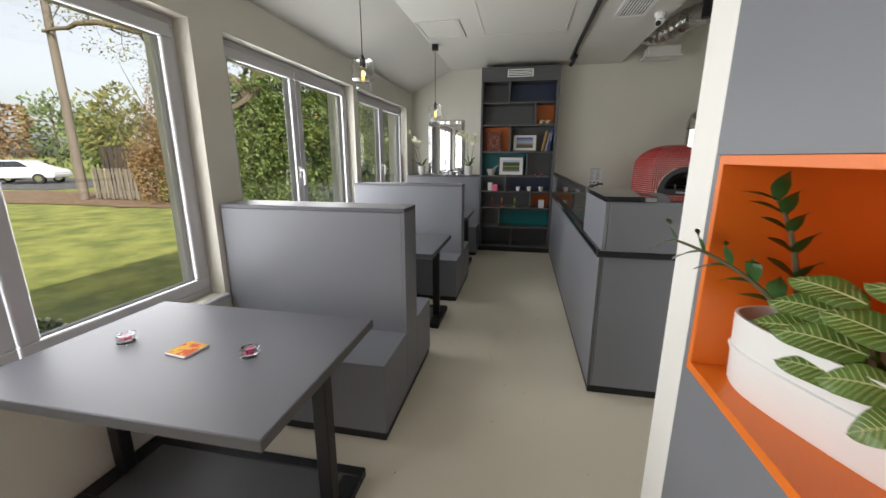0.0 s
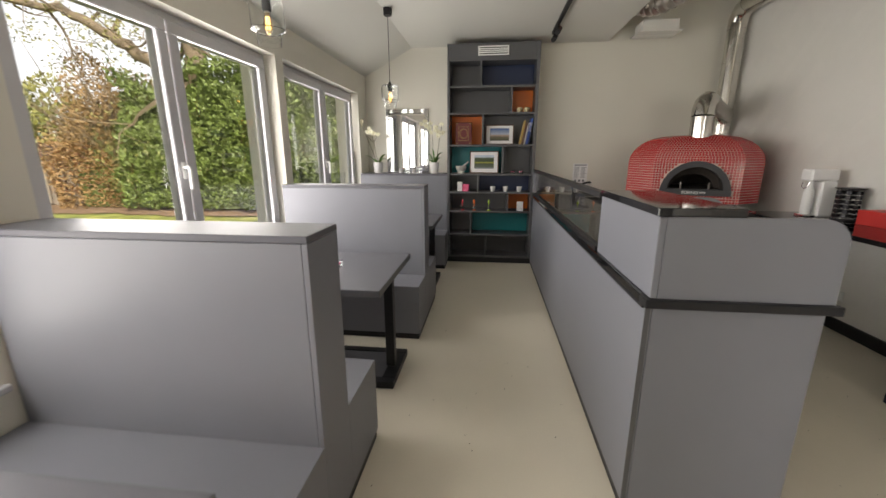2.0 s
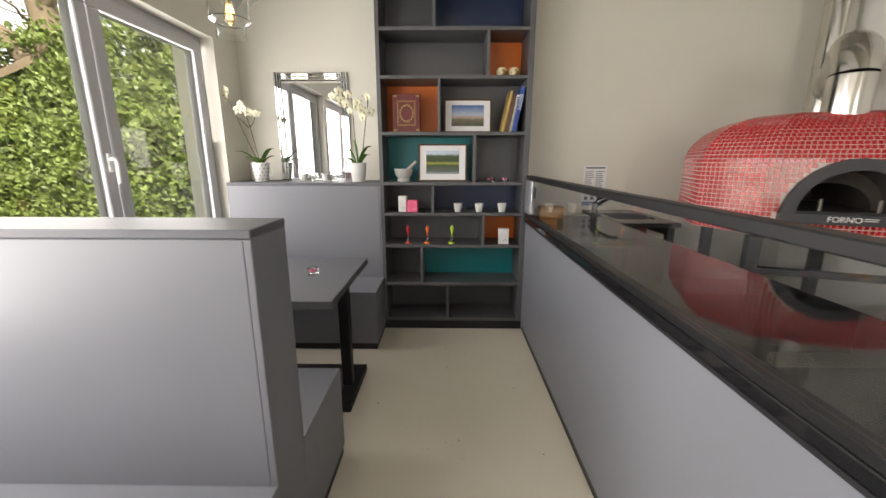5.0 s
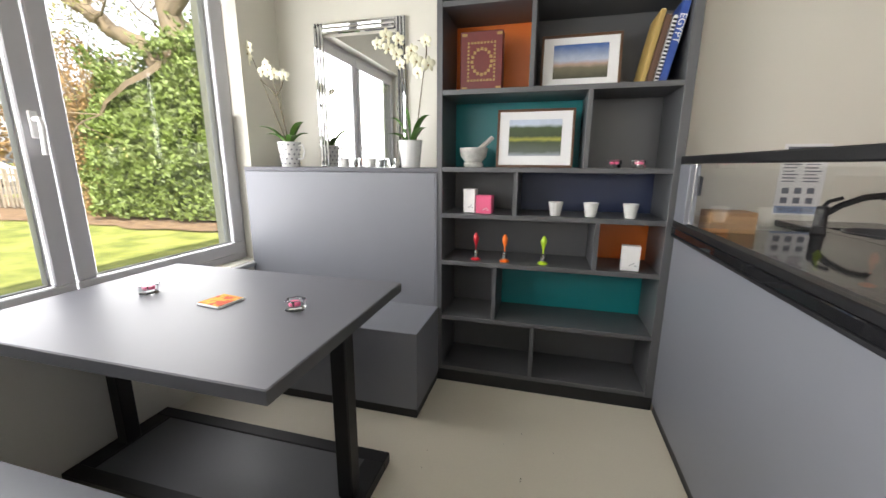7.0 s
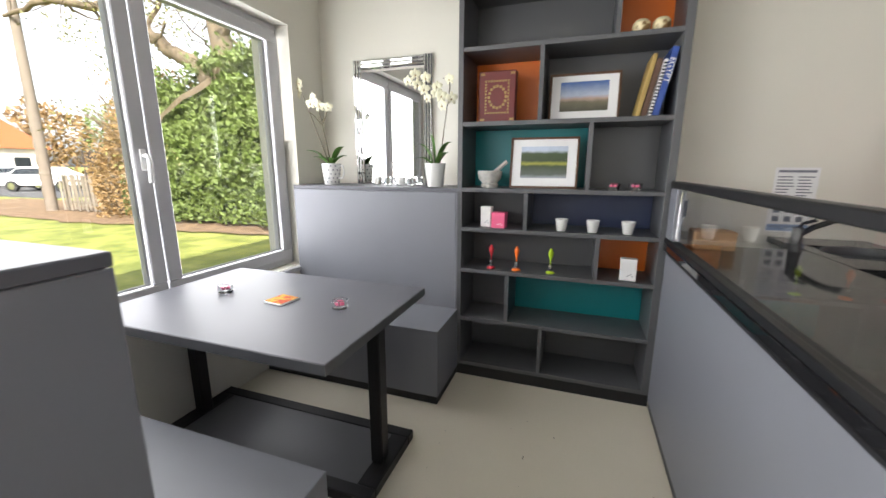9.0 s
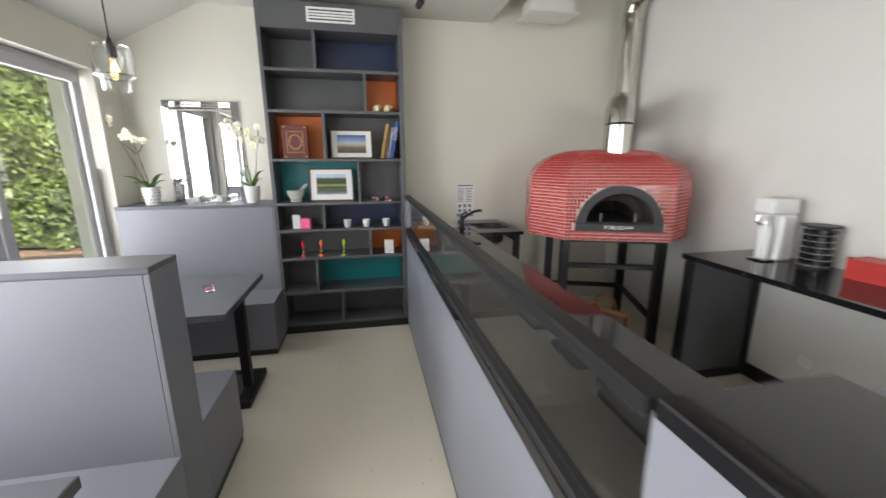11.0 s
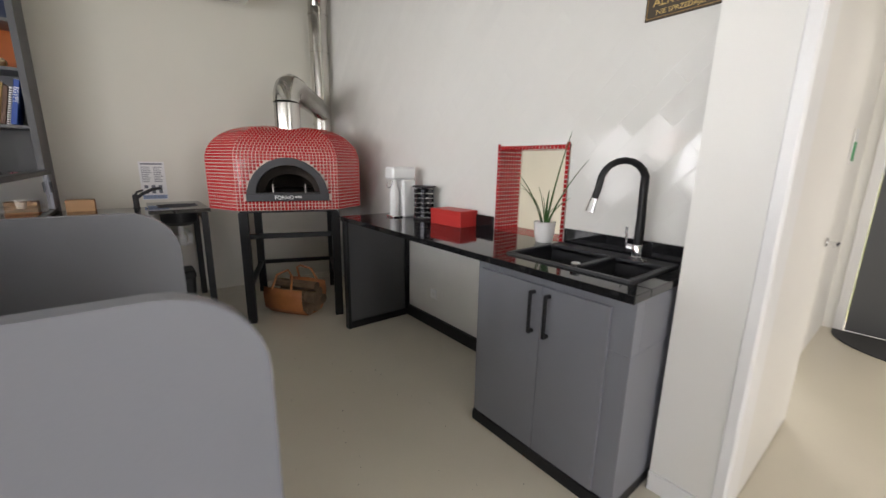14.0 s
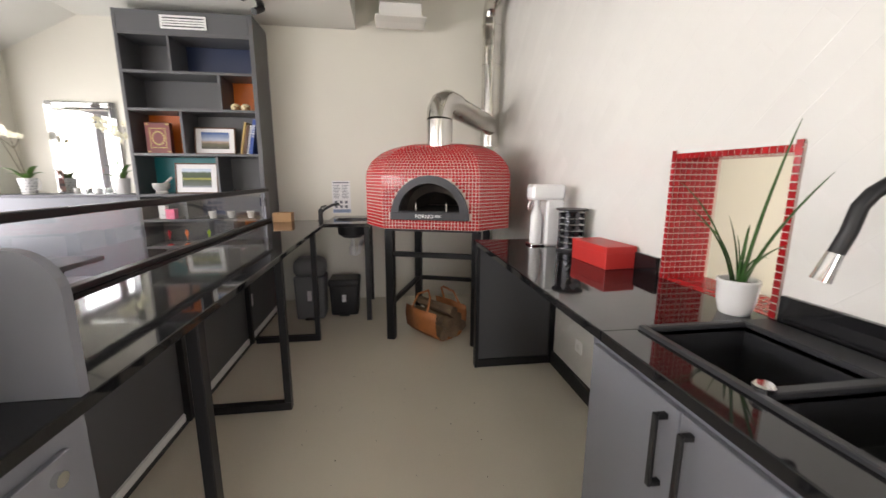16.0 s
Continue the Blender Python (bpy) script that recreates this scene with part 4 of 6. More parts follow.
tube(bm, [(0, -0.05, 0.79), (0, -0.05, 0.66), (0.02, -0.05, 0.6), (0.06, -0.05, 0.62), (0.07, -0.04, 0.68), (0.07, 0.34, 0.68)], 0.022, 10)
lathe(bm, [(0.03, 0.60), (0.036, 0.61), (0.036, 0.68), (0.03, 0.69)], 14, (0.0, -0.05, 0))
part(sc, "drain_pipe", bm, WHITE, "white drain pipe", True)
tap = thing("mixer_tap", (1.195, 6.28, CZ), "black single lever mixer tap", "tap")
bm = bmesh.new()
lathe(bm, [(0.026, 0), (0.027, 0.005), (0.022, 0.012), (0.021, 0.10), (0.018, 0.115)], 16)
tube(bm, [(0, 0, 0.075), (0.05, -0.01, 0.12), (0.12, -0.015, 0.155), (0.18, -0.02, 0.165), (0.185, -0.02, 0.15)], 0.013, 10)
tube(bm, [(0, 0, 0.11), (0.015, 0, 0.135), (0.06, 0, 0.15)], 0.008, 8)
part(tap, "body", bm, METAL, "", True)
bx = thing("cardboard_box", (0.85, 6.25, CZ), "small closed brown cardboard box", "box")
boxpart(bx, "carton", -0.085, 0.085, -0.06, 0.06, 0, 0.085, CARDBOARD, 0.002)
boxpart(bx, "flap", -0.0845, 0.0845, -0.0595, -0.001, 0.0855, 0.0875, CARDBOARD, 0.0)
boxpart(bx, "flap", -0.0845, 0.0845, 0.001, 0.0595, 0.0855, 0.0875, CARDBOARD, 0.0)

po = thing("notice", (1.35, YB, 0.995), "white printed notice sheet taped to the wall", "notice")
boxpart(po, "sheet", -0.10, 0.10, -0.004, -0.002, 0, 0.36, PAPER, 0)
bm = bmesh.new()
rnd = random.Random(3)
for i in range(9):
    for x0 in (-0.085, 0.008):
        box(bm, x0, x0 + rnd.uniform(0.05, 0.078), -0.0048, -0.0042, 0.17 + i * 0.017, 0.176 + i * 0.017)
box(bm, -0.085, 0.085, -0.0048, -0.0042, 0.333, 0.346)
for i in range(3):
    for j in range(2):
        box(bm, -0.075 + i * 0.055, -0.045 + i * 0.055, -0.0048, -0.0042, 0.06 + j * 0.05, 0.09 + j * 0.05)
part(po, "printing", bm, INK, kind="stuff")
boxpart(po, "band", -0.095, 0.095, -0.0046, -0.0041, 0.008, 0.045, material("pale_blue_ink", (0.25, 0.33, 0.5), 0.7), 0)
text(po, "words", "MYCIE RĄK", 0.032, INK, pose(0, -0.005, 0.026, 90, 0, 0))


def bin_thing(name, x, y, w, d, h, mat, label, dome):
    b = thing(name, (x, y, 0), label, "bin")
    bm = bmesh.new()
    box(bm, -w / 2 * 0.9, w / 2 * 0.9, -d / 2 * 0.9, d / 2 * 0.9, 0, h, 0.03, 3)
    for v in bm.verts:
        k = 1 + 0.1 * v.co.z / h
        v.co.x *= k
        v.co.y *= k
    part(b, "body", bm, mat, "", True)
    bm = bmesh.new()
    box(bm, -w / 2 * 1.03, w / 2 * 1.03, -d / 2 * 1.03, d / 2 * 1.03, h - 0.03, h + dome, min(0.11, dome * 0.62), 6)
    part(b, "lid", bm, mat, "", True)
    boxpart(b, "sticker", -0.02, 0.02, -d / 2 * 1.0 - 0.004, -d / 2 * 0.98, h * 0.45, h * 0.68, PAPER, 0.001)
    boxpart(b, "pedal", -0.05, 0.05, -d / 2 - 0.03, -d / 2 * 0.85, 0.008, 0.022, METAL, 0.003)


bin_thing("pedal_bin", 1.40, 6.30, 0.30, 0.26, 0.33, METAL, "black plastic pedal bin with a white sticker", 0.05)
bin_thing("swing_bin", 1.08, 6.22, 0.30, 0.26, 0.44, BIN_GREY, "tall dark grey plastic swing-lid bin", 0.18)

# ---- pizza oven ----
OV = pose(2.37, 5.87, 0, 0, 0, -19.5)
oven = new("pizza_oven")
oven.matrix_basis = OV
tagged(oven, "red mosaic-tiled pizza oven on a black steel stand", "oven")
OZ0, OZ1, OZ2 = 0.985, 1.385, 1.675
PLAN = [(-0.39, -0.555), (0.39, -0.555), (0.605, -0.29), (0.605, 0.25), (0.38, 0.53), (-0.38, 0.53), (-0.638, 0.25), (-0.638, -0.28)]


def ring_at(s):
    """The oven's outline at height step s: 0 foot, 1 shoulder, 2 crown."""
    if s <= 1:
        return [Vector((x, y, OZ0 + (OZ1 - OZ0) * s)) for x, y in PLAN]
    a = (s - 1) * math.pi / 2
    k = 0.30 + 0.70 * math.cos(a) ** 0.9 if s < 2 else 0.30
    return [Vector((x * k, y * k, OZ1 + (OZ2 - OZ1) * math.sin(a))) for x, y in PLAN]


STEPS = [0.0, 1.0] + [1 + i / 7 for i in range(1, 8)]
bm = bmesh.new()
vs = [[bm.verts.new(p) for p in ring_at(s)] for s in STEPS]
for a, b in zip(vs, vs[1:]):
    for k in range(8):
        if a is vs[0] and k == 0:
            continue
        bm.faces.new((a[k], a[(k + 1) % 8], b[(k + 1) % 8], b[k]))
bm.faces.new(vs[-1])
# front slab with the arched mouth cut through
AW, AZ = 0.315, 1.075


def arch(w, z0, rise, n=14):
    return [(w * math.cos(i * math.pi / n), z0 + rise * math.sin(i * math.pi / n)) for i in range(n + 1)]


inner = arch(AW, AZ, 0.335)
outer = []
for x, z in inner:
    t = math.atan2(z - AZ, x)
    outer.append((max(-0.39, min(0.39, 0.39 * math.cos(t) * 1.6)), min(OZ1, AZ + 0.40 * math.sin(t) * 1.6)))
fy = -0.555
iv = [bm.verts.new((x, fy, z)) for x, z in inner]
ov = [bm.verts.new((x, fy, z)) for x, z in outer]
for i in range(len(iv) - 1):
    bm.faces.new((iv[i], ov[i], ov[i + 1], iv[i + 1]))
q = [bm.verts.new(p) for p in ((-0.39, fy, OZ0), (0.39, fy, OZ0), (0.39, fy, AZ), (-0.39, fy, AZ))]
bm.faces.new(q)
body = part(oven, "dome", bm, GROUT, "pale grout bed")
boxpart(oven, "base_plate", -0.38, 0.38, -0.54, 0.52, OZ0 - 0.02, OZ0 - 0.001, METAL)
bm = bmesh.new()
o2, i2 = arch(0.315, AZ, 0.335), arch(0.245, AZ + 0.045, 0.23)
for y0, y1 in ((fy - 0.035, fy + 0.01),):
    A = [[bm.verts.new((x, y, z)) for x, z in c] for y in (y0, y1) for c in (o2, i2)]
    for i in range(len(o2) - 1):
        bm.faces.new((A[0][i], A[0][i + 1], A[1][i + 1], A[1][i]))
        bm.faces.new((A[2][i], A[2][i + 1], A[3][i + 1], A[3][i]))
        bm.faces.new((A[0][i], A[0][i + 1], A[2][i + 1], A[2][i]))
        bm.faces.new((A[1][i], A[1][i + 1], A[3][i + 1], A[3][i]))
box(bm, -0.315, 0.315, fy - 0.037, fy + 0.01, AZ - 0.012, AZ + 0.048, 0.004)
part(oven, "mouth_frame", bm, CAST, "charcoal cast iron arch")
boxpart(oven, "ledge", -0.25, 0.25, fy - 0.03, fy + 0.02, AZ + 0.05, AZ + 0.056, CAST, 0.001)
for x in (-0.12, 0.13):
    bm = bmesh.new()
    rod(bm, (x, fy + 0.03, AZ + 0.05), (x, fy + 0.03, AZ + 0.12), 0.009)
    part(oven, "door_pin", bm, material("heat_stained_steel", (0.22, 0.20, 0.18), 0.4, 0.8), "dull steel pin")
bm = bmesh.new()
c0, c1, c2 = arch(0.25, AZ + 0.04, 0.235), arch(0.25, AZ + 0.04, 0.235), arch(0.20, AZ + 0.05, 0.15)
R = [[bm.verts.new((x, y, z)) for x, z in c] for y, c in ((fy + 0.005, c0), (fy + 0.22, c1), (fy + 0.23, c2), (fy + 0.85, c2))]
for a, b in zip(R, R[1:]):
    for i in range(len(c0) - 1):
        bm.faces.new((a[i], a[i + 1], b[i + 1], b[i]))
bm.faces.new(R[-1])
box(bm, -0.25, 0.25, fy, fy + 0.86, AZ + 0.03, AZ + 0.045)
part(oven, "chamber", bm, SOOT, "sooty brick chamber")
text(oven, "lettering", "FORNO", 0.042, WHITE, pose(-0.035, fy - 0.0385, AZ + 0.017, 90, 0, 0))
boxpart(oven, "badge", 0.045, 0.10, fy - 0.0385, fy - 0.0372, AZ + 0.014, AZ + 0.018, PAPER, 0)
boxpart(oven, "badge", 0.045, 0.10, fy - 0.0385, fy - 0.0372, AZ + 0.024, AZ + 0.028, PAPER, 0)
for x in (-0.40, 0.33):
    for y in (-0.50, 0.42):
        boxpart(oven, "leg", x, x + 0.07, y, y + 0.07, 0, OZ0 - 0.021, METAL, 0.004)
for y in (-0.485, 0.435):
    boxpart(oven, "rail", -0.33, 0.33, y, y + 0.04, 0.74 if y < 0 else 0.30, 0.78 if y < 0 else 0.34, METAL, 0.003)
for x in (-0.385, 0.345):
    boxpart(oven, "rail", x, x + 0.04, -0.43, 0.42, 0.30, 0.34, METAL, 0.003)

# flue
flue = thing("flue_pipe", (2.30, 5.62, OZ2), "polished steel flue pipe rising along the wall corner", "flue pipe")
F0 = Vector((2.30, 5.62, OZ2))


def rel(*p):
    return Vector(p) - F0


bm = bmesh.new()
tube(bm, [rel(2.30, 5.62, OZ2 - 0.08), rel(2.30, 5.62, 1.86)], 0.105, 24)
part(flue, "stub", bm, STEEL, "", True)
bm = bmesh.new()
el = [rel(2.30, 5.62, 1.86), rel(2.305, 5.63, 1.93), rel(2.33, 5.66, 1.985), rel(2.38, 5.73, 2.015), rel(2.46, 5.83, 2.01)]
tube(bm, el, 0.108, 24)
part(flue, "elbow", bm, STEEL, "", True)
bm = bmesh.new()
tube(bm, [rel(2.44, 5.81, 2.012), rel(2.93, 6.42, 1.93)], 0.10, 24)
part(flue, "link", bm, STEEL, "", True)
bm = bmesh.new()
tube(bm, [rel(2.96, 6.50, 1.72), rel(2.96, 6.50, 3.0)], 0.098, 24)
for z in (1.80, 2.10, 2.55, 2.92):
    tube(bm, [rel(2.96, 6.50, z - 0.012), rel(2.96, 6.50, z + 0.012)], 0.104, 24)
part(flue, "riser", bm, STEEL, "", True)
bm = bmesh.new()
tube(bm, [rel(2.96, 6.50, 3.0), rel(2.96, 6.47, 3.06), rel(2.96, 6.42, 3.11), rel(2.96, 6.33, 3.135)], 0.1, 20)
part(flue, "upper_elbow", bm, STEEL, "", True)
bm = bmesh.new()
for k in range(5):
    tube(bm, [rel(2.96 + 0.004 * k, 6.34 - 1.0 * k, 3.135 + 0.005 * k), rel(2.964 + 0.004 * k, 5.36 - 1.0 * k, 3.14 + 0.005 * k)], 0.097, 20)
    tube(bm, [rel(2.964 + 0.004 * k, 5.37 - 1.0 * k, 3.14 + 0.005 * k), rel(2.964 + 0.004 * k, 5.33 - 1.0 * k, 3.14 + 0.005 * k)], 0.103, 20)
part(flue, "run", bm, STEEL, "", True)
dk = thing("flexible_duct", (1.9, 6.3, 3.1), "crinkled silver foil duct with a rectangular outlet", "duct")
bm = bmesh.new()
pts = [Vector((-0.35 + 0.02 * i, -0.10 - 0.0009 * i * i, 0.03 * math.sin(i * 0.3))) for i in range(50)]
tube(bm, pts, lambda t: 0.115 + 0.010 * math.sin(t * 150), 18)
part(dk, "hose", bm, FOIL, "", True)
bm = bmesh.new()
box(bm, -0.08, 0.32, -0.02, 0.24, -0.22, -0.10, 0.006)
box(bm, -0.12, 0.36, -0.05, 0.27, -0.235, -0.22, 0.003)
part(dk, "outlet", bm, GLOSS_WALL)

# ---- kitchen worktop ----
KZ = 0.952
wt = thing("kitchen_worktop", (2.78, 3.8, 0), "polished black stone worktop with a grey cabinet and end panel", "worktop")


def kpart(name, x0, x1, y0, y1, z0, z1, mat, bev=0.002, label=""):
    return boxpart(wt, name, x0 - 2.78, x1 - 2.78, y0 - 3.8, y1 - 3.8, z0, z1, mat, bev, label)


kpart("top", 2.475, 3.086, 3.32, 5.02, 0.918, KZ, STONE, 0.003)
kpart("top", 2.475, 2.598, 2.63, 3.32, 0.918, KZ, STONE, 0.003)
kpart("top", 3.03, 3.086, 2.63, 3.32, 0.918, KZ, STONE, 0.003)
kpart("top", 2.60, 3.03, 2.63, 2.70, 0.918, KZ, STONE, 0.003)
kpart("upstand", 3.066, 3.086, 2.63, 3.32, KZ + 0.001, KZ + 0.085, STONE)
kpart("upstand", 3.066, 3.086, 3.885, 4.45, KZ + 0.001, KZ + 0.085, STONE)
kpart("plinth", 2.512, 3.08, 2.642, 3.438, 0, 0.06, PLINTH)
kpart("cabinet", 2.525, 3.08, 2.64, 3.44, 0.061, 0.70, GREY)
kpart("cabinet_rail", 2.525, 2.59, 2.64, 3.44, 0.70, 0.917, GREY)
kpart("cabinet_rail", 2.59, 3.08, 2.64, 2.70, 0.70, 0.917, GREY)
kpart("cabinet_rail", 2.59, 3.08, 3.40, 3.44, 0.70, 0.917, GREY)
for y0, y1, hy in ((2.725, 3.029, 2.99), (3.031, 3.405, 3.07)):
    d = kpart("door", 2.506, 2.5245, y0, y1, 0.075, 0.875, GREY, 0.002)
    bm = bmesh.new()
    box(bm, 2.472 - 2.78, 2.482 - 2.78, hy - 3.8 - 0.008, hy - 3.8 + 0.008, 0.655, 0.85, 0.002)
    for z in (0.655, 0.835):
        box(bm, 2.4825 - 2.78, 2.5058 - 2.78, hy - 3.8 - 0.008, hy - 3.8 + 0.008, z, z + 0.015, 0.002)
    h = new("handle", mesh("handle", bm, METAL))
    h.parent = d
    tagged(h, "black bar handle")
kpart("end_panel", 2.50, 3.05, 4.945, 4.965, 0.0, 0.917, DARK)
kpart("end_frame", 2.475, 2.50, 4.92, 4.985, 0.0, 0.917, METAL)
kpart("end_frame", 3.05, 3.085, 4.92, 4.985, 0.0, 0.917, METAL)
kpart("end_frame", 2.50, 3.05, 4.925, 4.9445, 0.0, 0.06, METAL)
kpart("wall_rail", 3.06, 3.086, 3.45, 4.919, 0.0, 0.10, METAL)

sink = thing("kitchen_sink", (2.82, 3.005, KZ), "black composite double bowl kitchen sink", "sink")
bm = bmesh.new()
X0, X1, Y0, Y1 = -0.225, 0.22, -0.30, 0.32
big, sml = (-0.203, 0.12, -0.035, 0.298), (-0.203, 0.12, -0.275, -0.062)
for d in ((X0, -0.203, Y0, Y1), (0.12, X1, Y0, Y1), (-0.203, 0.12, 0.298, Y1), (-0.203, 0.12, -0.062, -0.035), (-0.203, 0.12, Y0, -0.275)):
    box(bm, *d, -0.02, 0.011, 0.003)
for (a, b, c, d), z in ((big, -0.2), (sml, -0.14)):
    w = 0.012
    box(bm, a - w, a, c - w, d + w, z, -0.005)
    box(bm, b, b + w, c - w, d + w, z, -0.005)
    box(bm, a, b, c - w, c, z, -0.005)
    box(bm, a, b, d, d + w, z, -0.005)
    box(bm, a - w, b + w, c - w, d + w, z - 0.012, z)
part(sink, "bowl", bm, CAST)
bm = bmesh.new()
lathe(bm, [(0.045, 0), (0.04, 0.004), (0.01, 0.002)], 20, (-0.04, 0.13, -0.199))
part(sink, "drain", bm, CHROME, "chrome drain", True)
bm = bmesh.new()
lathe(bm, [(0.02, 0), (0.022, 0.012), (0.018, 0.016)], 8, (-0.195, -0.048, 0.0112))
part(sink, "knob", bm, CHROME, "chrome knob", True)
bm = bmesh.new()
lathe(bm, [(0.016, 0), (0.016, 0.006), (0.012, 0.008)], 16, (0.145, -0.18, 0.0112))
part(sink, "overflow_cap", bm, CHROME, "chrome cap", True)
tp = thing("kitchen_tap", (3.018, 2.885, KZ + 0.011), "tall black swan-neck kitchen tap with chrome spray head", "tap")
bm = bmesh.new()
neck = [(0, 0, 0.03), (0, 0, 0.18), (-0.002, 0.004, 0.31)] + [(-0.10 + 0.10 * math.cos(a), 0.055 - 0.055 * math.cos(a), 0.345 + 0.10 * math.sin(a)) for a in [i * math.pi / 10 for i in range(1, 10)]] + [(-0.203, 0.113, 0.32), (-0.215, 0.12, 0.275)]
tube(bm, neck, lambda t: 0.021 - 0.006 * min(1, t * 2.2), 14)
part(tp, "neck", bm, METAL, "", True)
bm = bmesh.new()
lathe(bm, [(0.03, 0), (0.03, 0.004), (0.025, 0.008), (0.026, 0.05), (0.022, 0.06)], 18)
rod(bm, (0, 0, 0.035), (-0.01, 0.045, 0.04), 0.02)
tube(bm, [(-0.01, 0.045, 0.04), (-0.012, 0.05, 0.06), (-0.012, 0.055, 0.14)], 0.006, 8)
part(tp, "lever", bm, CHROME, "chrome lever", True)
bm = bmesh.new()
rod(bm, (-0.215, 0.12, 0.276), (-0.23, 0.128, 0.215), 0.0155, 0.020, 14)
part(tp, "spray_head", bm, CHROME, "chrome spray head", True)

rb = thing("red_box", (2.98, 4.19, KZ), "plain red lidded box on the worktop", "box", rz=4)
boxpart(rb, "carton", -0.085, 0.085, -0.155, 0.155, 0, 0.11, RED, 0.003)
boxpart(rb, "lid", -0.0865, 0.0865, -0.1565, 0.1565, 0.075, 0.112, RED, 0.003)
cap = thing("capsule_tower", (2.98, 4.555, KZ), "round chrome and black coffee capsule tower", "capsule holder")
bm = bmesh.new()
lathe(bm, [(0.085, 0), (0.085, 0.012), (0.02, 0.014), (0.02, 0.24), (0.06, 0.242), (0.095, 0.25), (0.095, 0.258), (0.001, 0.26)], 24)
part(cap, "stand", bm, METAL, "", True)
bm = bmesh.new()
for j in range(6):
    for k in range(8):
        a = k * math.tau / 8
        c, s = math.cos(a), math.sin(a)
        rod(bm, (0.035 * c, 0.035 * s, 0.035 + j * 0.037), (0.078 * c, 0.078 * s, 0.035 + j * 0.037), 0.012, 0.0165, 10)
part(cap, "capsule", bm, material("dark_foil_capsule", (0.10, 0.10, 0.11), 0.22, 0.8, 0.5, 40, 0), "", True)
bm = bmesh.new()
for j in range(7):
    tube(bm, [(0.083 * math.cos(i * math.tau / 24), 0.083 * math.sin(i * math.tau / 24), 0.017 + j * 0.037) for i in range(25)], 0.0028, 6)
part(cap, "ring", bm, CHROME, "chrome rings", True)
sm = thing("soda_machine", (2.90, 4.76, KZ), "white water carbonating machine with a clear bottle", "soda machine")
boxpart(sm, "column", -0.02, 0.10, -0.06, 0.06, 0, 0.30, WHITE, 0.012)
boxpart(sm, "head", -0.12, 0.10, -0.062, 0.062, 0.301, 0.40, WHITE, 0.014)
boxpart(sm, "tray", -0.115, -0.021, -0.055, 0.055, 0, 0.014, CHROME, 0.004)
bm = bmesh.new()
lathe(bm, [(0.036, 0.016), (0.038, 0.02), (0.038, 0.20), (0.016, 0.26), (0.016, 0.298)], 20, (-0.068, 0, 0))
part(sm, "bottle", bm, WHITE, "milky bottle", True)
bm = bmesh.new()
tube(bm, [(-0.105, -0.03, 0.29), (-0.115, -0.03, 0.25), (-0.118, 0, 0.235), (-0.115, 0.03, 0.25), (-0.105, 0.03, 0.29)], 0.005, 8)
part(sm, "nozzle_guard", bm, CHROME, "", True)
sp = thing("wall_socket", (XR, 4.55, 0.30), "white wall socket under the worktop", "socket", "wall sockets")
boxpart(sp, "plate", -0.012, -0.001, -0.04, 0.04, -0.04, 0.04, WHITE, 0.003)
bm = bmesh.new()
rod(bm, (-0.0125, 0, 0), (-0.010, 0, 0), 0.02)
part(sp, "outlet", bm, CERAMIC)
s2 = copy_thing(sp, pose(XL, 5.02, 0.32, 0, 0, 180))

pl = thing("potted_plant", (3.005, 3.41, KZ), "spiky green aloe plant in a white ribbed pot", "plant")
bm = bmesh.new()
lathe(bm, [(0.042, 0), (0.046, 0.004), (0.056, 0.045), (0.060, 0.105), (0.062, 0.108), (0.062, 0.116), (0.056, 0.118), (0.052, 0.10), (0.001, 0.098)], 36)
part(pl, "pot", bm, CERAMIC, "", True)
bm = bmesh.new()
lathe(bm, [(0.052, 0.101), (0.03, 0.106), (0.001, 0.107)], 16)
part(pl, "soil", bm, SOIL)
bm = bmesh.new()
for dx, dy, h, bend in ((-0.05, 0.25, 0.33, 0.05), (-0.07, 0.19, 0.25, 0.10), (-0.06, 0.14, 0.20, 0.25), (-0.02, 0.05, 0.22, 0.0), (-0.01, 0.02, 0.16, 0.1), (-0.02, -0.03, 0.20, 0.1), (-0.06, -0.17, 0.50, -0.12), (-0.10, -0.30, 0.36, -0.10), (-0.10, -0.22, 0.17, 0.05), (0.02, -0.07, 0.10, 0.5), (-0.06, -0.06, 0.09, 0.5)):
    blade(bm, curve_pts((dx * 0.1, dy * 0.1, 0.10), (dx * 0.35, dy * 0.35, 0.10 + h * (0.6 + bend)), (dx, dy, 0.10 + h), 12), lambda t: 0.0066 * (1 - t) ** 0.5 + 0.0006, fold=0.6)
part(pl, "leaves", bm, DARK_GREEN, "", True)

bag = thing("firewood_bag", (2.27, 5.62, 0), "tan leather firewood carrier filled with split logs", "log carrier", rz=35)
bm = bmesh.new()
prof = [(-0.20, 0.27), (-0.215, 0.20), (-0.20, 0.08), (-0.12, 0.012), (0, 0.004), (0.12, 0.012), (0.20, 0.08), (0.215, 0.20), (0.20, 0.27)]
A = [[bm.verts.new((s * (1 - 0.1 * abs(y) / 0.2), y, z)) for s, z in prof] for y in (-0.2, 0.0, 0.2)]
for a, b in zip(A, A[1:]):
    for i in range(len(prof) - 1):
        bm.faces.new((a[i], a[i + 1], b[i + 1], b[i]))
sling = part(bag, "sling", bm, LEATHER, "", True)
sling.modifiers.new("thick", "SOLIDIFY").thickness = 0.008
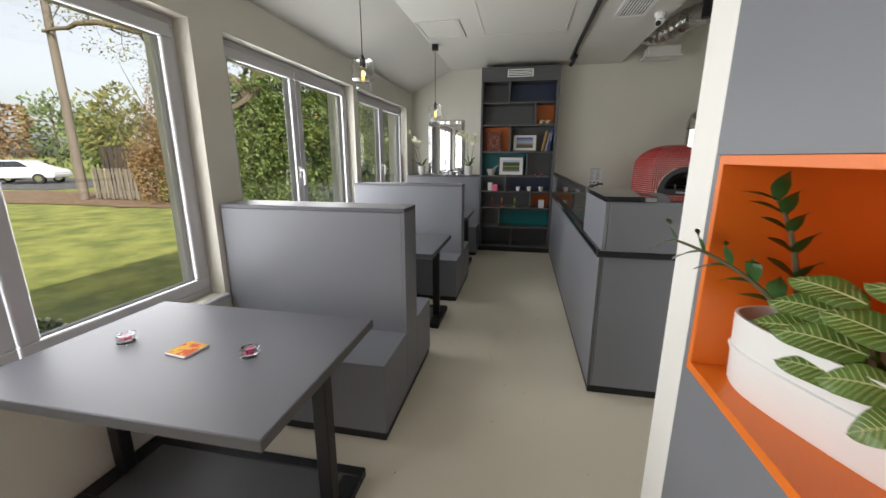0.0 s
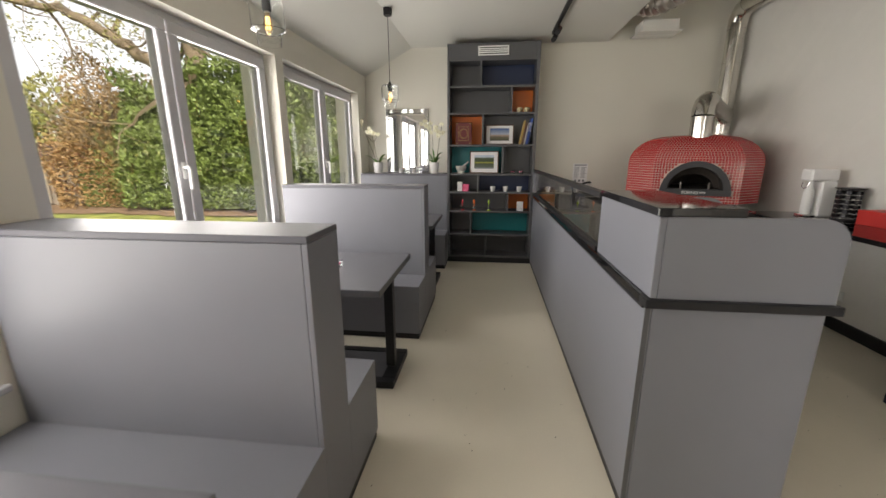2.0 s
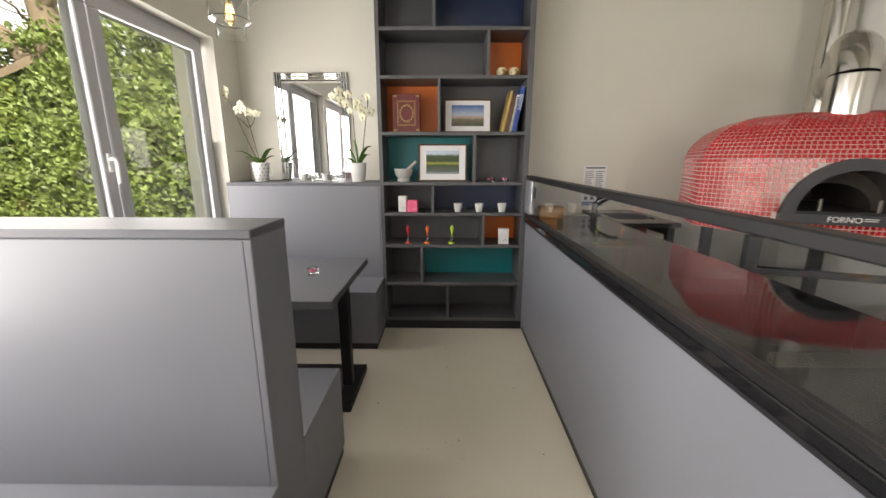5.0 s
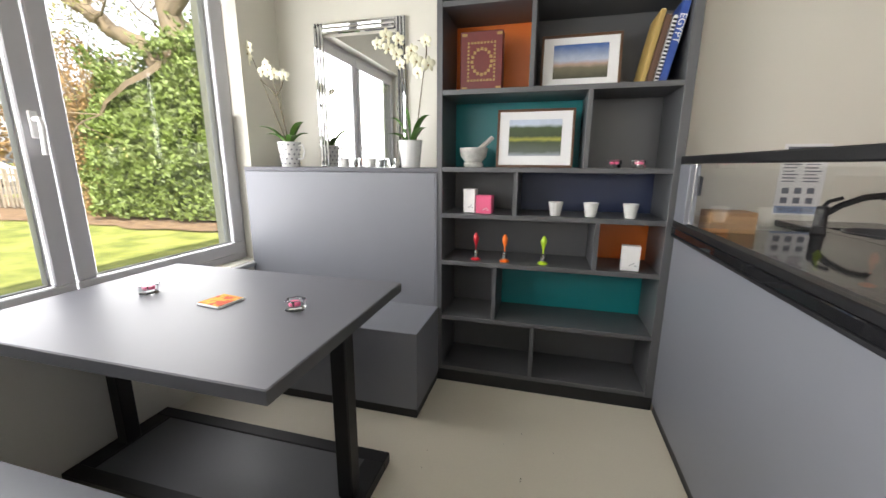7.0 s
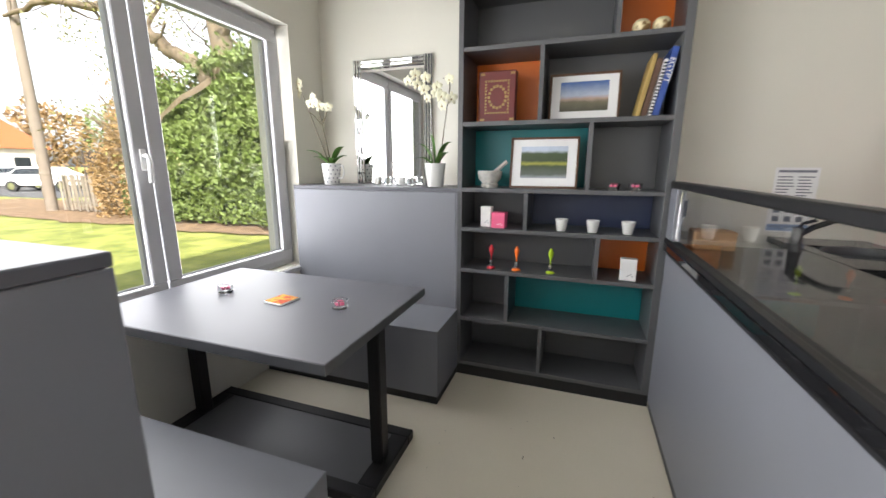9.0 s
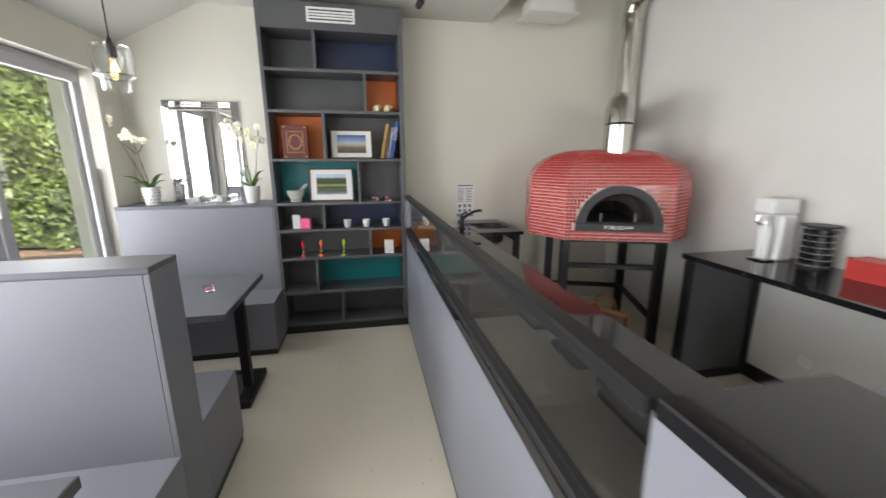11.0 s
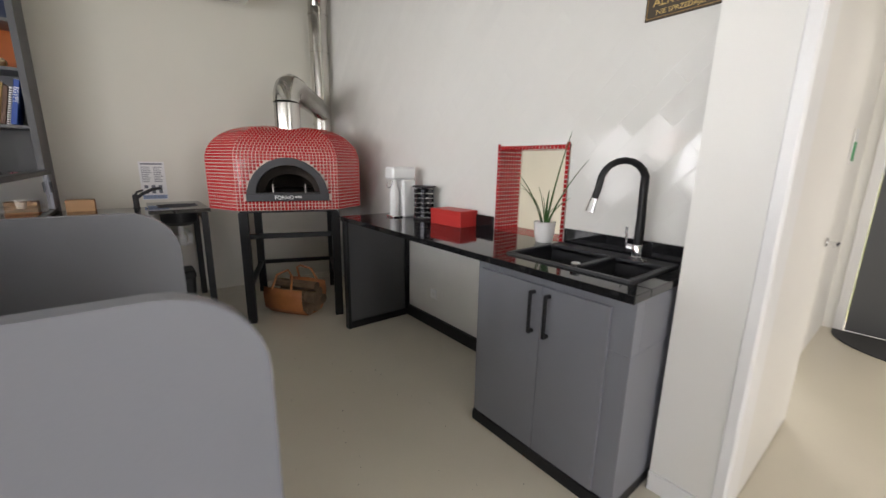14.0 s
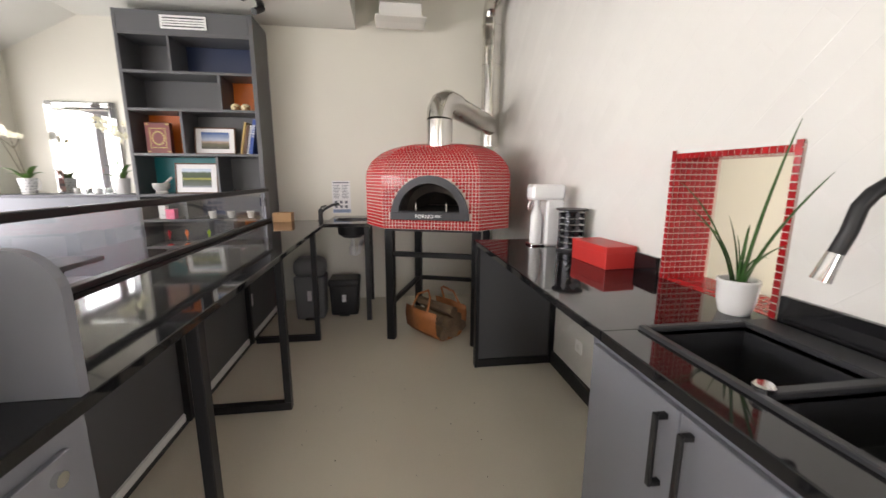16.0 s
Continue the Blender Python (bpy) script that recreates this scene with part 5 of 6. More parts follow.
for s in (-1, 1):
    bm = bmesh.new()
    tube(bm, [(s * 0.195, -0.10, 0.26), (s * 0.14, -0.08, 0.38), (s * 0.09, 0, 0.42), (s * 0.14, 0.08, 0.38), (s * 0.195, 0.10, 0.26)], 0.010, 8)
    part(bag, "strap", bm, LEATHER, "", True)
rnd = random.Random(5)
for x, z, r in ((-0.10, 0.075, 0.055), (0.02, 0.07, 0.06), (0.12, 0.10, 0.05), (-0.06, 0.17, 0.055), (0.07, 0.18, 0.055), (-0.13, 0.21, 0.04), (0.0, 0.26, 0.045)):
    bm = bmesh.new()
    rod(bm, (x, -0.23 + rnd.uniform(-0.03, 0.03), z), (x + rnd.uniform(-0.03, 0.03), 0.2, z + 0.01), r, r * 0.9, 7)
    part(bag, "log", bm, BARK)

sign = thing("wall_sign", (XR, 2.85, 2.10), "dark brown wall sign with gold capital lettering", "sign")
boxpart(sign, "plate", -0.008, -0.002, -0.16, 0.16, -0.085, 0.085, material("dark_brown_sign", (0.05, 0.035, 0.02), 0.5), 0.001)
bm = bmesh.new()
for d in ((-0.153, 0.153, 0.074, 0.077), (-0.153, 0.153, -0.077, -0.074), (-0.153, -0.15, -0.074, 0.074), (0.15, 0.153, -0.074, 0.074)):
    box(bm, -0.0092, -0.0082, *d)
part(sign, "border", bm, GOLD)
GILT = material("gilt_lettering", (0.60, 0.42, 0.14), 0.4, 0.2, 0.1, 20, 0.05, 90)
for z, sz, wd in ((0.055, 0.023, "OSOBOM NIETRZEŹWYM"), (0.026, 0.023, "MŁODZIEŻY DO LAT 18"), (-0.016, 0.048, "ALKOHOLU"), (-0.056, 0.028, "NIE SPRZEDAJEMY")):
    text(sign, "words", wd, sz, GILT, Matrix.Translation((-0.0090, 0, z)) @ pose(0, 0, 0, 90, 0, -90))

# ---- ceiling fittings ----
trk = thing("track_light", (0.80, 4.4, ZC), "black ceiling track with two small spotlights", "track light")
boxpart(trk, "track", -0.018, 0.018, -3.0, 1.85, -0.034, -0.001, METAL)
for y in (1.45, 1.72):
    bm = bmesh.new()
    rod(bm, (0, y, -0.035), (0, y, -0.08), 0.012)
    rod(bm, (0.02, y + 0.05, -0.07), (-0.02, y - 0.06, -0.14), 0.028, seg=16)
    part(trk, "spotlight", bm, METAL, "", True)
gr = thing("ceiling_grille", (1.17, 4.35, ZC), "white slatted ceiling air grille", "vent")
bm = bmesh.new()
for d in ((-0.15, 0.15, -0.30, -0.27), (-0.15, 0.15, 0.27, 0.30), (-0.15, -0.12, -0.27, 0.27), (0.12, 0.15, -0.27, 0.27)):
    box(bm, *d, -0.012, -0.001)
part(gr, "frame", bm, WHITE)
# flat black sheet in place of an unlit duct above the slats
boxpart(gr, "black_backing", -0.12, 0.12, -0.27, 0.27, -0.003, -0.001, METAL, 0)
for k in range(9):
    boxpart(gr, "slat", -0.113 + k * 0.0275, -0.099 + k * 0.0275, -0.27, 0.27, -0.011, -0.0032, WHITE, 0.001)
cm = thing("security_camera", (1.45, 4.62, ZC), "white dome security camera on the bulkhead", "camera")
bm = bmesh.new()
lathe(bm, [(0.05, -0.001), (0.05, -0.03), (0.035, -0.045), (0.03, -0.06)], 20)
rod(bm, (0.02, 0.02, -0.06), (-0.02, -0.04, -0.10), 0.035, seg=16)
part(cm, "housing", bm, WHITE, "", True)
bm = bmesh.new()
rod(bm, (-0.02, -0.04, -0.10), (-0.026, -0.049, -0.109), 0.025, seg=16)
part(cm, "lens", bm, METAL)
ss = thing("ceiling_spotlight", (2.0, 5.0, ZK), "black cylindrical ceiling spotlight", "spotlight")
bm = bmesh.new()
rod(bm, (0, 0, -0.001), (0, 0, -0.30), 0.012)
rod(bm, (0, 0, -0.28), (0, 0, -0.46), 0.045, seg=20)
part(ss, "body", bm, METAL, "", True)
for nm, x0, x1, y0, y1 in (("ceiling_hatch", -1.0, -0.53, 4.42, 5.0), ("ceiling_hatch", -0.32, 0.60, 3.4, 4.98)):
    h = thing(nm, ((x0 + x1) / 2, (y0 + y1) / 2, ZC), "flush white ceiling access panel", "ceiling hatch", "ceiling hatches")
    w, d = (x1 - x0) / 2, (y1 - y0) / 2
    bm = bmesh.new()
    for q in ((-w, w, -d, -d + 0.02), (-w, w, d - 0.02, d), (-w, -w + 0.02, -d + 0.02, d - 0.02), (w - 0.02, w, -d + 0.02, d - 0.02)):
        box(bm, *q, -0.012, -0.001, 0.002)
    part(h, "rim", bm, CEIL)
    boxpart(h, "panel", -w + 0.024, w - 0.024, -d + 0.024, d - 0.024, -0.008, -0.001, CEIL, 0.002)

# ---- doorway side ----
dr = thing("door_1", (3.0, 2.375, 0), "white interior door standing open", "door", kind="structure")
boxpart(dr, "leaf", 0.0, 0.92, -0.022, 0.018, 0.008, 1.985, WHITE_WALL, 0.003)
bm = bmesh.new()
for side, out in ((-0.023, -0.045), (0.019, 0.045)):
    rod(bm, (0.86, side, 1.03), (0.86, side + out, 1.03), 0.009)
    rod(bm, (0.87, side + out, 1.03), (0.75, side + out, 1.03), 0.008)
    rod(bm, (0.86, side - 0.002, 1.03), (0.86, side + out * 0.15, 1.03), 0.024)
part(dr, "handle", bm, CHROME, "steel lever handle", True)
d2 = thing("door_2", (5.96, 1.87, 0), "plain dark grey door at the corridor end", "door", kind="structure")
boxpart(d2, "leaf", 0.0, 0.04, -0.46, 0.46, 0.008, 2.03, DARK, 0.003)
bm = bmesh.new()
for q in ((-0.53, -0.465, 0, 2.1), (0.465, 0.53, 0, 2.1), (-0.465, 0.465, 2.035, 2.1)):
    box(bm, -0.03, 0.05, q[0], q[1], q[2], q[3], 0.003)
part(d2, "frame", bm, WHITE)
mt = thing("door_mat", (5.92, 1.85, 0), "half-round dark entrance mat", "mat")
bm = bmesh.new()
rr = [(-0.55 * math.sin(i * math.pi / 20), -0.55 * math.cos(i * math.pi / 20)) for i in range(21)]
a = [bm.verts.new((x, y, 0.001)) for x, y in rr]
b = [bm.verts.new((x, y, 0.012)) for x, y in rr]
bm.faces.new(a)
bm.faces.new(b)
for i in range(21):
    bm.faces.new((a[i], a[(i + 1) % 21], b[(i + 1) % 21], b[i]))
part(mt, "pile", bm, MAT)
es = thing("exit_sign", (5.2, 2.47, 1.55), "small green and white sign plate on the wall", "sign")
boxpart(es, "plate", -0.09, 0.09, -0.012, -0.001, -0.12, 0.12, WHITE, 0.002)
boxpart(es, "panel", -0.07, 0.07, -0.0135, -0.0122, -0.10, 0.03, material("sign_green", (0.02, 0.30, 0.10), 0.5), 0)

# planter niche in the near wall
NX, NY1, NZ0, NZ1, ND = 0.662, 1.122, 0.975, 1.50, 0.40
structbox("wall_partition", [(NX, NX + 0.55, NY1 + 0.05, 1.325, 0, ZC)], WHITE_WALL, "white painted end of the partition wall", "wall")
cab = thing("niche_cabinet", (NX, -0.3, 0), "tall grey laminate cabinet with an orange-lined plant niche", "cabinet")


def npart(name, x0, x1, y0, y1, z0, z1, mat, bev=0.001):
    boxpart(cab, name, x0 - NX, x1 - NX, y0 + 0.3, y1 + 0.3, z0, z1, mat, bev)


npart("lower_panel", NX, NX + 0.55, -1.6, NY1 + 0.049, 0, NZ0 - 0.025, GREY)
npart("upper_panel", NX, NX + 0.55, -1.6, NY1 + 0.049, NZ1 + 0.022, ZC, GREY)
npart("side_panel", NX, NX + 0.55, NY1 + 0.022, NY1 + 0.049, NZ0 - 0.025, NZ1 + 0.021, GREY)
npart("niche_floor", NX - 0.003, NX + ND, -1.6, NY1 + 0.021, NZ0 - 0.0245, NZ0, ORANGE)
npart("niche_top", NX - 0.003, NX + ND, -1.6, NY1 + 0.021, NZ1, NZ1 + 0.0215, ORANGE)
npart("niche_side", NX - 0.003, NX + ND, NY1, NY1 + 0.0212, NZ0, NZ1, ORANGE)
npart("niche_back", NX + ND, NX + ND + 0.02, -1.6, NY1 + 0.021, NZ0 - 0.02, NZ1 + 0.02, ORANGE)
pt = thing("planter", (0.85, 0.866, NZ0), "oval white planter with trailing green houseplants", "planter")
pt.rotation_euler.z = radians(22)


def oval(w, l, z, n=28):
    return [Vector((w * math.copysign(abs(math.cos(a)) ** 0.7, math.cos(a)), l * math.copysign(abs(math.sin(a)) ** 0.7, math.sin(a)), z)) for a in (i * math.tau / n for i in range(n))]


bm = bmesh.new()
loops = [oval(0.095, 0.235, 0.0), oval(0.102, 0.242, 0.012), oval(0.106, 0.245, 0.095), oval(0.111, 0.250, 0.097), oval(0.111, 0.250, 0.104), oval(0.106, 0.245, 0.107), oval(0.108, 0.248, 0.182), oval(0.102, 0.242, 0.182), oval(0.098, 0.236, 0.11)]
V = [[bm.verts.new(p) for p in lp] for lp in loops]
for a, b in zip(V, V[1:]):
    for i in range(28):
        bm.faces.new((a[i], a[(i + 1) % 28], b[(i + 1) % 28], b[i]))
bm.faces.new(V[0])
part(pt, "trough", bm, WHITE, "", True)
bm = bmesh.new()
bm.faces.new([bm.verts.new(p) for p in oval(0.0985, 0.237, 0.118)])
part(pt, "soil", bm, SOIL)
rnd = random.Random(12)
bm = bmesh.new()
for (bx2, by), (dx, dy, h) in (((0.01, 0.14), (-0.05, 0.06, 0.30)), ((-0.01, 0.10), (-0.16, 0.22, 0.19)), ((0.03, -0.12), (0.02, -0.10, 0.27))):
    pts = curve_pts((bx2, by, 0.14), (bx2 + dx * 0.3, by + dy * 0.3, 0.15 + h * 0.75), (bx2 + dx, by + dy, 0.15 + h), 12)
    st = bmesh.new()
    tube(st, pts, lambda t: 0.008 - 0.005 * t, 7)
    part(pt, "stem", st, STEM, "", True)
    for i in (4, 6, 8, 10, 12):
        for s in (-1, 1):
            d = (pts[min(12, i + 1)] - pts[i - 1]).normalized()
            o = d.cross(Vector((1, 0.2, 0))).normalized() * s
            L = rnd.uniform(0.055, 0.075)
            e = pts[i] + o * L * 0.8 + d * L * 0.7
            blade(bm, curve_pts(pts[i], (pts[i] + e) / 2 + Vector((-0.012, 0, 0.01)), e, 7), leaf_w(0.019), fold=0.2)
part(pt, "glossy_leaves", bm, DARK_GREEN, "", True)
bm, ribs, stalks = bmesh.new(), bmesh.new(), bmesh.new()


def striped_leaf(root, base, tip, width, sag):
    """A broad arched leaf on its stalk, with a raised midrib and fine pale side veins."""
    root, base, tip = Vector(root), Vector(base), Vector(tip)
    tube(stalks, curve_pts(root, (root + base) / 2 + Vector((0, 0, 0.03)), base, 6), 0.0035, 6)
    d = (tip - base).normalized()
    side = d.cross(Vector((-0.55, -0.25, 0.8))).normalized()
    up = side.cross(d)
    mid = curve_pts(base, (base + tip) / 2 + up * sag, tip, 12)

    def on(t, q, lift=0.0):
        k = min(11, int(t * 12))
        w = width * math.sin(math.pi * min(1.0, 0.04 + 0.96 * t)) ** 0.62 * (1 - 0.35 * t)
        wave = 0.004 * math.sin(9 * t + 3 * q)
        return mid[k].lerp(mid[k + 1], t * 12 - k) + side * (w * q) + up * (0.22 * w * abs(q) - 0.30 * w * q * q + wave * abs(q) + lift)

    cols = (-1, -0.66, -0.33, 0, 0.33, 0.66, 1)
    grid = [[bm.verts.new(on(i / 14, q)) for q in cols] for i in range(15)]
    for a, b in zip(grid, grid[1:]):
        for k in range(6):
            bm.faces.new((a[k], a[k + 1], b[k + 1], b[k]))
    tube(ribs, [on(i / 12, 0, 0.001) for i in range(13)], lambda t: 0.0018 - 0.0012 * t, 5)
    for k in range(9):
        t0 = 0.05 + 0.088 * k
        for sgn in (-1, 1):
            tube(ribs, [on(min(0.97, t0 + 0.16 * f), sgn * f * 0.95, 0.0006) for f in (0.02, 0.35, 0.7, 1.0)], lambda t: 0.0009 - 0.0005 * t, 4)


for root, base, tip, width, sag in (
        ((0, 0.02, 0.13), (-0.03, 0.05, 0.20), (-0.10, 0.17, 0.13), 0.040, 0.02),
        ((0, 0.0, 0.13), (-0.04, 0.02, 0.24), (-0.08, 0.14, 0.22), 0.042, 0.03),
        ((0, -0.02, 0.13), (-0.05, 0.0, 0.28), (-0.06, 0.12, 0.30), 0.040, 0.02),
        ((0, -0.04, 0.13), (-0.07, -0.03, 0.20), (-0.13, 0.09, 0.16), 0.046, 0.03),
        ((0, -0.06, 0.13), (-0.08, -0.05, 0.15), (-0.15, 0.06, 0.09), 0.043, 0.03),
        ((0, -0.08, 0.13), (-0.07, -0.08, 0.24), (-0.10, 0.03, 0.25), 0.044, 0.02),
        ((0, -0.10, 0.13), (-0.09, -0.10, 0.17), (-0.16, -0.02, 0.10), 0.046, 0.03),
        ((0, -0.12, 0.13), (-0.06, -0.12, 0.30), (-0.09, -0.02, 0.35), 0.040, 0.02),
        ((0, -0.13, 0.13), (-0.10, -0.14, 0.14), (-0.20, -0.10, 0.03), 0.042, 0.03),
        ((0, -0.14, 0.13), (-0.08, -0.16, 0.23), (-0.17, -0.12, 0.20), 0.044, 0.03),
        ((0, -0.16, 0.13), (-0.05, -0.18, 0.29), (-0.14, -0.17, 0.31), 0.042, 0.03),
        ((0, -0.17, 0.13), (-0.07, -0.20, 0.18), (-0.17, -0.20, 0.11), 0.044, 0.03),
        ((0, -0.05, 0.13), (0.02, -0.06, 0.22), (0.08, 0.0, 0.27), 0.038, 0.02),
        ((0, -0.14, 0.13), (0.02, -0.15, 0.24), (0.08, -0.20, 0.28), 0.038, 0.02)):
    striped_leaf(root, Vector(base) * 1.02, (tip[0] * 0.8, tip[1] + 0.02, tip[2] * 0.72 + 0.075), width, sag)
part(pt, "leaf_ribs", ribs, material("pale_rib", (0.50, 0.52, 0.24), 0.5), "", True)
part(pt, "striped_leaves", bm, material("striped_leaf", (0.085, 0.16, 0.025), 0.35, 0, 0.35, 14, 0.1, 90), "green leaves with fine cream veins", True)
part(pt, "leaf_stalks", stalks, GREEN, "", True)
pot = bmesh.new()
lathe(pot, [(0.052, 0.119), (0.06, 0.165), (0.064, 0.172), (0.058, 0.172), (0.05, 0.135), (0.001, 0.133)], 20, (0.005, 0.13, 0))
part(pt, "inner_pot", pot, material("brown_plastic_pot", (0.10, 0.07, 0.055), 0.5), "brown plastic nursery pot", True)

# serving hatch lining
ht = thing("hatch_lining", (XR, (PASS[0] + PASS[1]) / 2, PASS[2]), "red mosaic lining of the serving hatch", "hatch", kind="structure")
hw, hh = (PASS[1] - PASS[0]) / 2, PASS[3] - PASS[2]
bm = bmesh.new()
box(bm, -0.010, 0.21, -hw + 0.001, -hw + 0.02, -0.02, hh - 0.001)
box(bm, -0.010, 0.21, hw - 0.02, hw - 0.001, -0.02, hh - 0.001)
box(bm, -0.010, 0.21, -hw + 0.02, hw - 0.02, hh - 0.02, hh - 0.001)
box(bm, -0.010, 0.21, -hw + 0.02, hw - 0.02, -0.022, -0.001)
part(ht, "grout_bed", bm, GROUT)

# ---- garden ----
GZ = -0.15
bm = bmesh.new()
N = 40
for i in range(N + 1):
    for j in range(N + 1):
        u, v = (i / N * 2 - 1), (j / N * 2 - 1)
        x, y = -6 + math.copysign(abs(u) ** 3, u) * 900, 8 + math.copysign(abs(v) ** 3, v) * 900
        bm.verts.new((x, y, GZ + (0.03 * noise.noise(Vector((x * 0.4, y * 0.4, 0))) if abs(x) < 60 else 0) - (0.3 if -2.3 < x < 6.5 and -3.2 < y < 7.2 else 0)))
bm.verts.ensure_lookup_table()
for i in range(N):
    for j in range(N):
        a = i * (N + 1) + j
        bm.faces.new([bm.verts[k] for k in (a, a + N + 1, a + N + 2, a + 1)])
struct("ground", bm, GRASS, "sunny mown lawn with sun patches painted into its mottled colour", "ground", True)
structbox("pavement", (-2.6, WOUT, YF - 0.5, YB + 0.5, -0.6, -0.02), CONCRETE, "narrow concrete apron along the house", "pavement")


def sheet(name, x0, x1, y0, y1, z, mat, label, cat, n=60, wob=0.5):
    """A thin uneven-edged bed on the ground."""
    bm = bmesh.new()
    lo, hi = [], []
    for i in range(n + 1):
        x = x0 + (x1 - x0) * i / n
        lo.append(bm.verts.new((x, y0 + wob * noise.noise(Vector((x * 0.9, 3, 0))), z)))
        hi.append(bm.verts.new((x, y1, z + 0.02)))
    for i in range(n):
        bm.faces.new((lo[i], lo[i + 1], hi[i + 1], hi[i]))
    return struct(name, bm, mat, label, cat)


sheet("ground_litter", -24, 4, 10.6, 14.5, GZ + 0.035, LITTER, "strip of dry leaf litter under the hedge", "ground")
structbox("road", (-60, -23, 15.2, 24, GZ - 0.1, GZ + 0.04), ASPHALT, "grey asphalt road beyond the garden", "road")


def foliage(name, count, place, size, mat, label, cat, core=None, core_mat=None, seed=1):
    """A crown of many small flat sprays, round a core coloured dark as inner shade."""
    rnd = random.Random(seed)
    f = thing(name, (0, 0, GZ), label, cat)
    verts, faces = [], []
    for _ in range(count):
        p, out = place(rnd)
        d = (out + Vector((rnd.uniform(-1, 1), rnd.uniform(-1, 1), rnd.uniform(-0.9, 0.7))) * 0.8).normalized()
        s = d.cross(Vector((rnd.uniform(-1, 1), rnd.uniform(-1, 1), rnd.uniform(-1, 1)))).normalized()
        L, w = size * rnd.uniform(0.6, 1.4), size * rnd.uniform(0.18, 0.34)
        k = len(verts)
        verts += [p - d * L * 0.5, p + s * w, p + d * L * 0.5, p - s * w]
        faces.append((k, k + 1, k + 2, k + 3))
    me = bpy.data.meshes.new("foliage")
    me.from_pydata([tuple(v) for v in verts], [], faces)
    me.materials.append(mat)
    ob = new("foliage", me)
    ob.parent = f
    tagged(ob, kind="stuff")
    if core:
        core(f, core_mat)
    return f


def hedge_top(x):
    return 3.75 + 0.5 * noise.noise(Vector((x * 0.7, 1, 0))) + 0.5 * max(0, (x + 7.5) / 7) - 0.8 * math.exp(-((x + 9.6) / 0.8) ** 2)


def hedge_place(rnd):
    x = rnd.uniform(-10.6, 3.5)
    h = hedge_top(x)
    z = h * rnd.random() ** 0.8
    bulge = 0.34 * noise.noise(Vector((x * 1.6, z * 1.1, 5))) + 0.22 * noise.noise(Vector((x * 4.2, z * 2.6, 9)))
    y = 11.75 - 0.55 * (1 - (z / h) ** 3) - bulge + abs(rnd.gauss(0, 0.16))
    if rnd.random() < 0.12:
        z, y = h + abs(rnd.gauss(0, 0.25)), 11.7 + rnd.uniform(-0.3, 0.6)
    return Vector((x, y, z + 0.12)), Vector((0, -0.6, 0.55))


# backing body that closes the gaps, coloured as the shade inside the hedge
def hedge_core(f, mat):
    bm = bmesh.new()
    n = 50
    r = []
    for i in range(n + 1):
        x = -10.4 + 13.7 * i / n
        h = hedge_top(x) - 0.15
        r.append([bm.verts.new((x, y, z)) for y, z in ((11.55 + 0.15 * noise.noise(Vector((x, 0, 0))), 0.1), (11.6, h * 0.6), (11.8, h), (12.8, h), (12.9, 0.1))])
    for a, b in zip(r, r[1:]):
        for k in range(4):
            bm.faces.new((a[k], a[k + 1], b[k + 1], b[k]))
    part(f, "shade_core", bm, mat)


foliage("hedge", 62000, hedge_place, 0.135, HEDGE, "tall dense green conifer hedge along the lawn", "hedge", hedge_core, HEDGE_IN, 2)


def bush_place(rnd):
    while True:
        v = Vector((rnd.uniform(-1, 1), rnd.uniform(-1, 1), rnd.uniform(0, 1)))
        if 0.45 < v.length < 1:
            break
    k = 1 + 0.3 * noise.noise(v * 2.5)
    return Vector((-12.2 + v.x * 2.3 * k, 12.8 + v.y * 1.4 * k, v.z * 4.4 * k)), v


# the shrub's added backing, in the same painted shade, with real twigs
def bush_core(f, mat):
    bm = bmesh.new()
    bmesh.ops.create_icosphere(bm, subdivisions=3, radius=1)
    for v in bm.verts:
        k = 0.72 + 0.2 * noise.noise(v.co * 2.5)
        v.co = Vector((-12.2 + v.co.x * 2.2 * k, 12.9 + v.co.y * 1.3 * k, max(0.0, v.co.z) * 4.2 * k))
    part(f, "shade_core", bm, mat)
    bm = bmesh.new()
    rnd = random.Random(8)
    for _ in range(70):
        a = Vector((-12.2 + rnd.uniform(-0.8, 0.8), 12.5, rnd.uniform(0.5, 2.5)))
        e = a + Vector((rnd.uniform(-1.8, 1.8), rnd.uniform(-1.5, 0), rnd.uniform(0.5, 2.6)))
        tube(bm, curve_pts(a, (a + e) / 2 + Vector((0, -0.3, 0.4)), e, 5), lambda t: 0.02 - 0.016 * t, 4)
    part(f, "twigs", bm, OAKBARK)


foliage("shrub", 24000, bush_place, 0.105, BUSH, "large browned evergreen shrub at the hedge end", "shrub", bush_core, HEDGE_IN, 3)


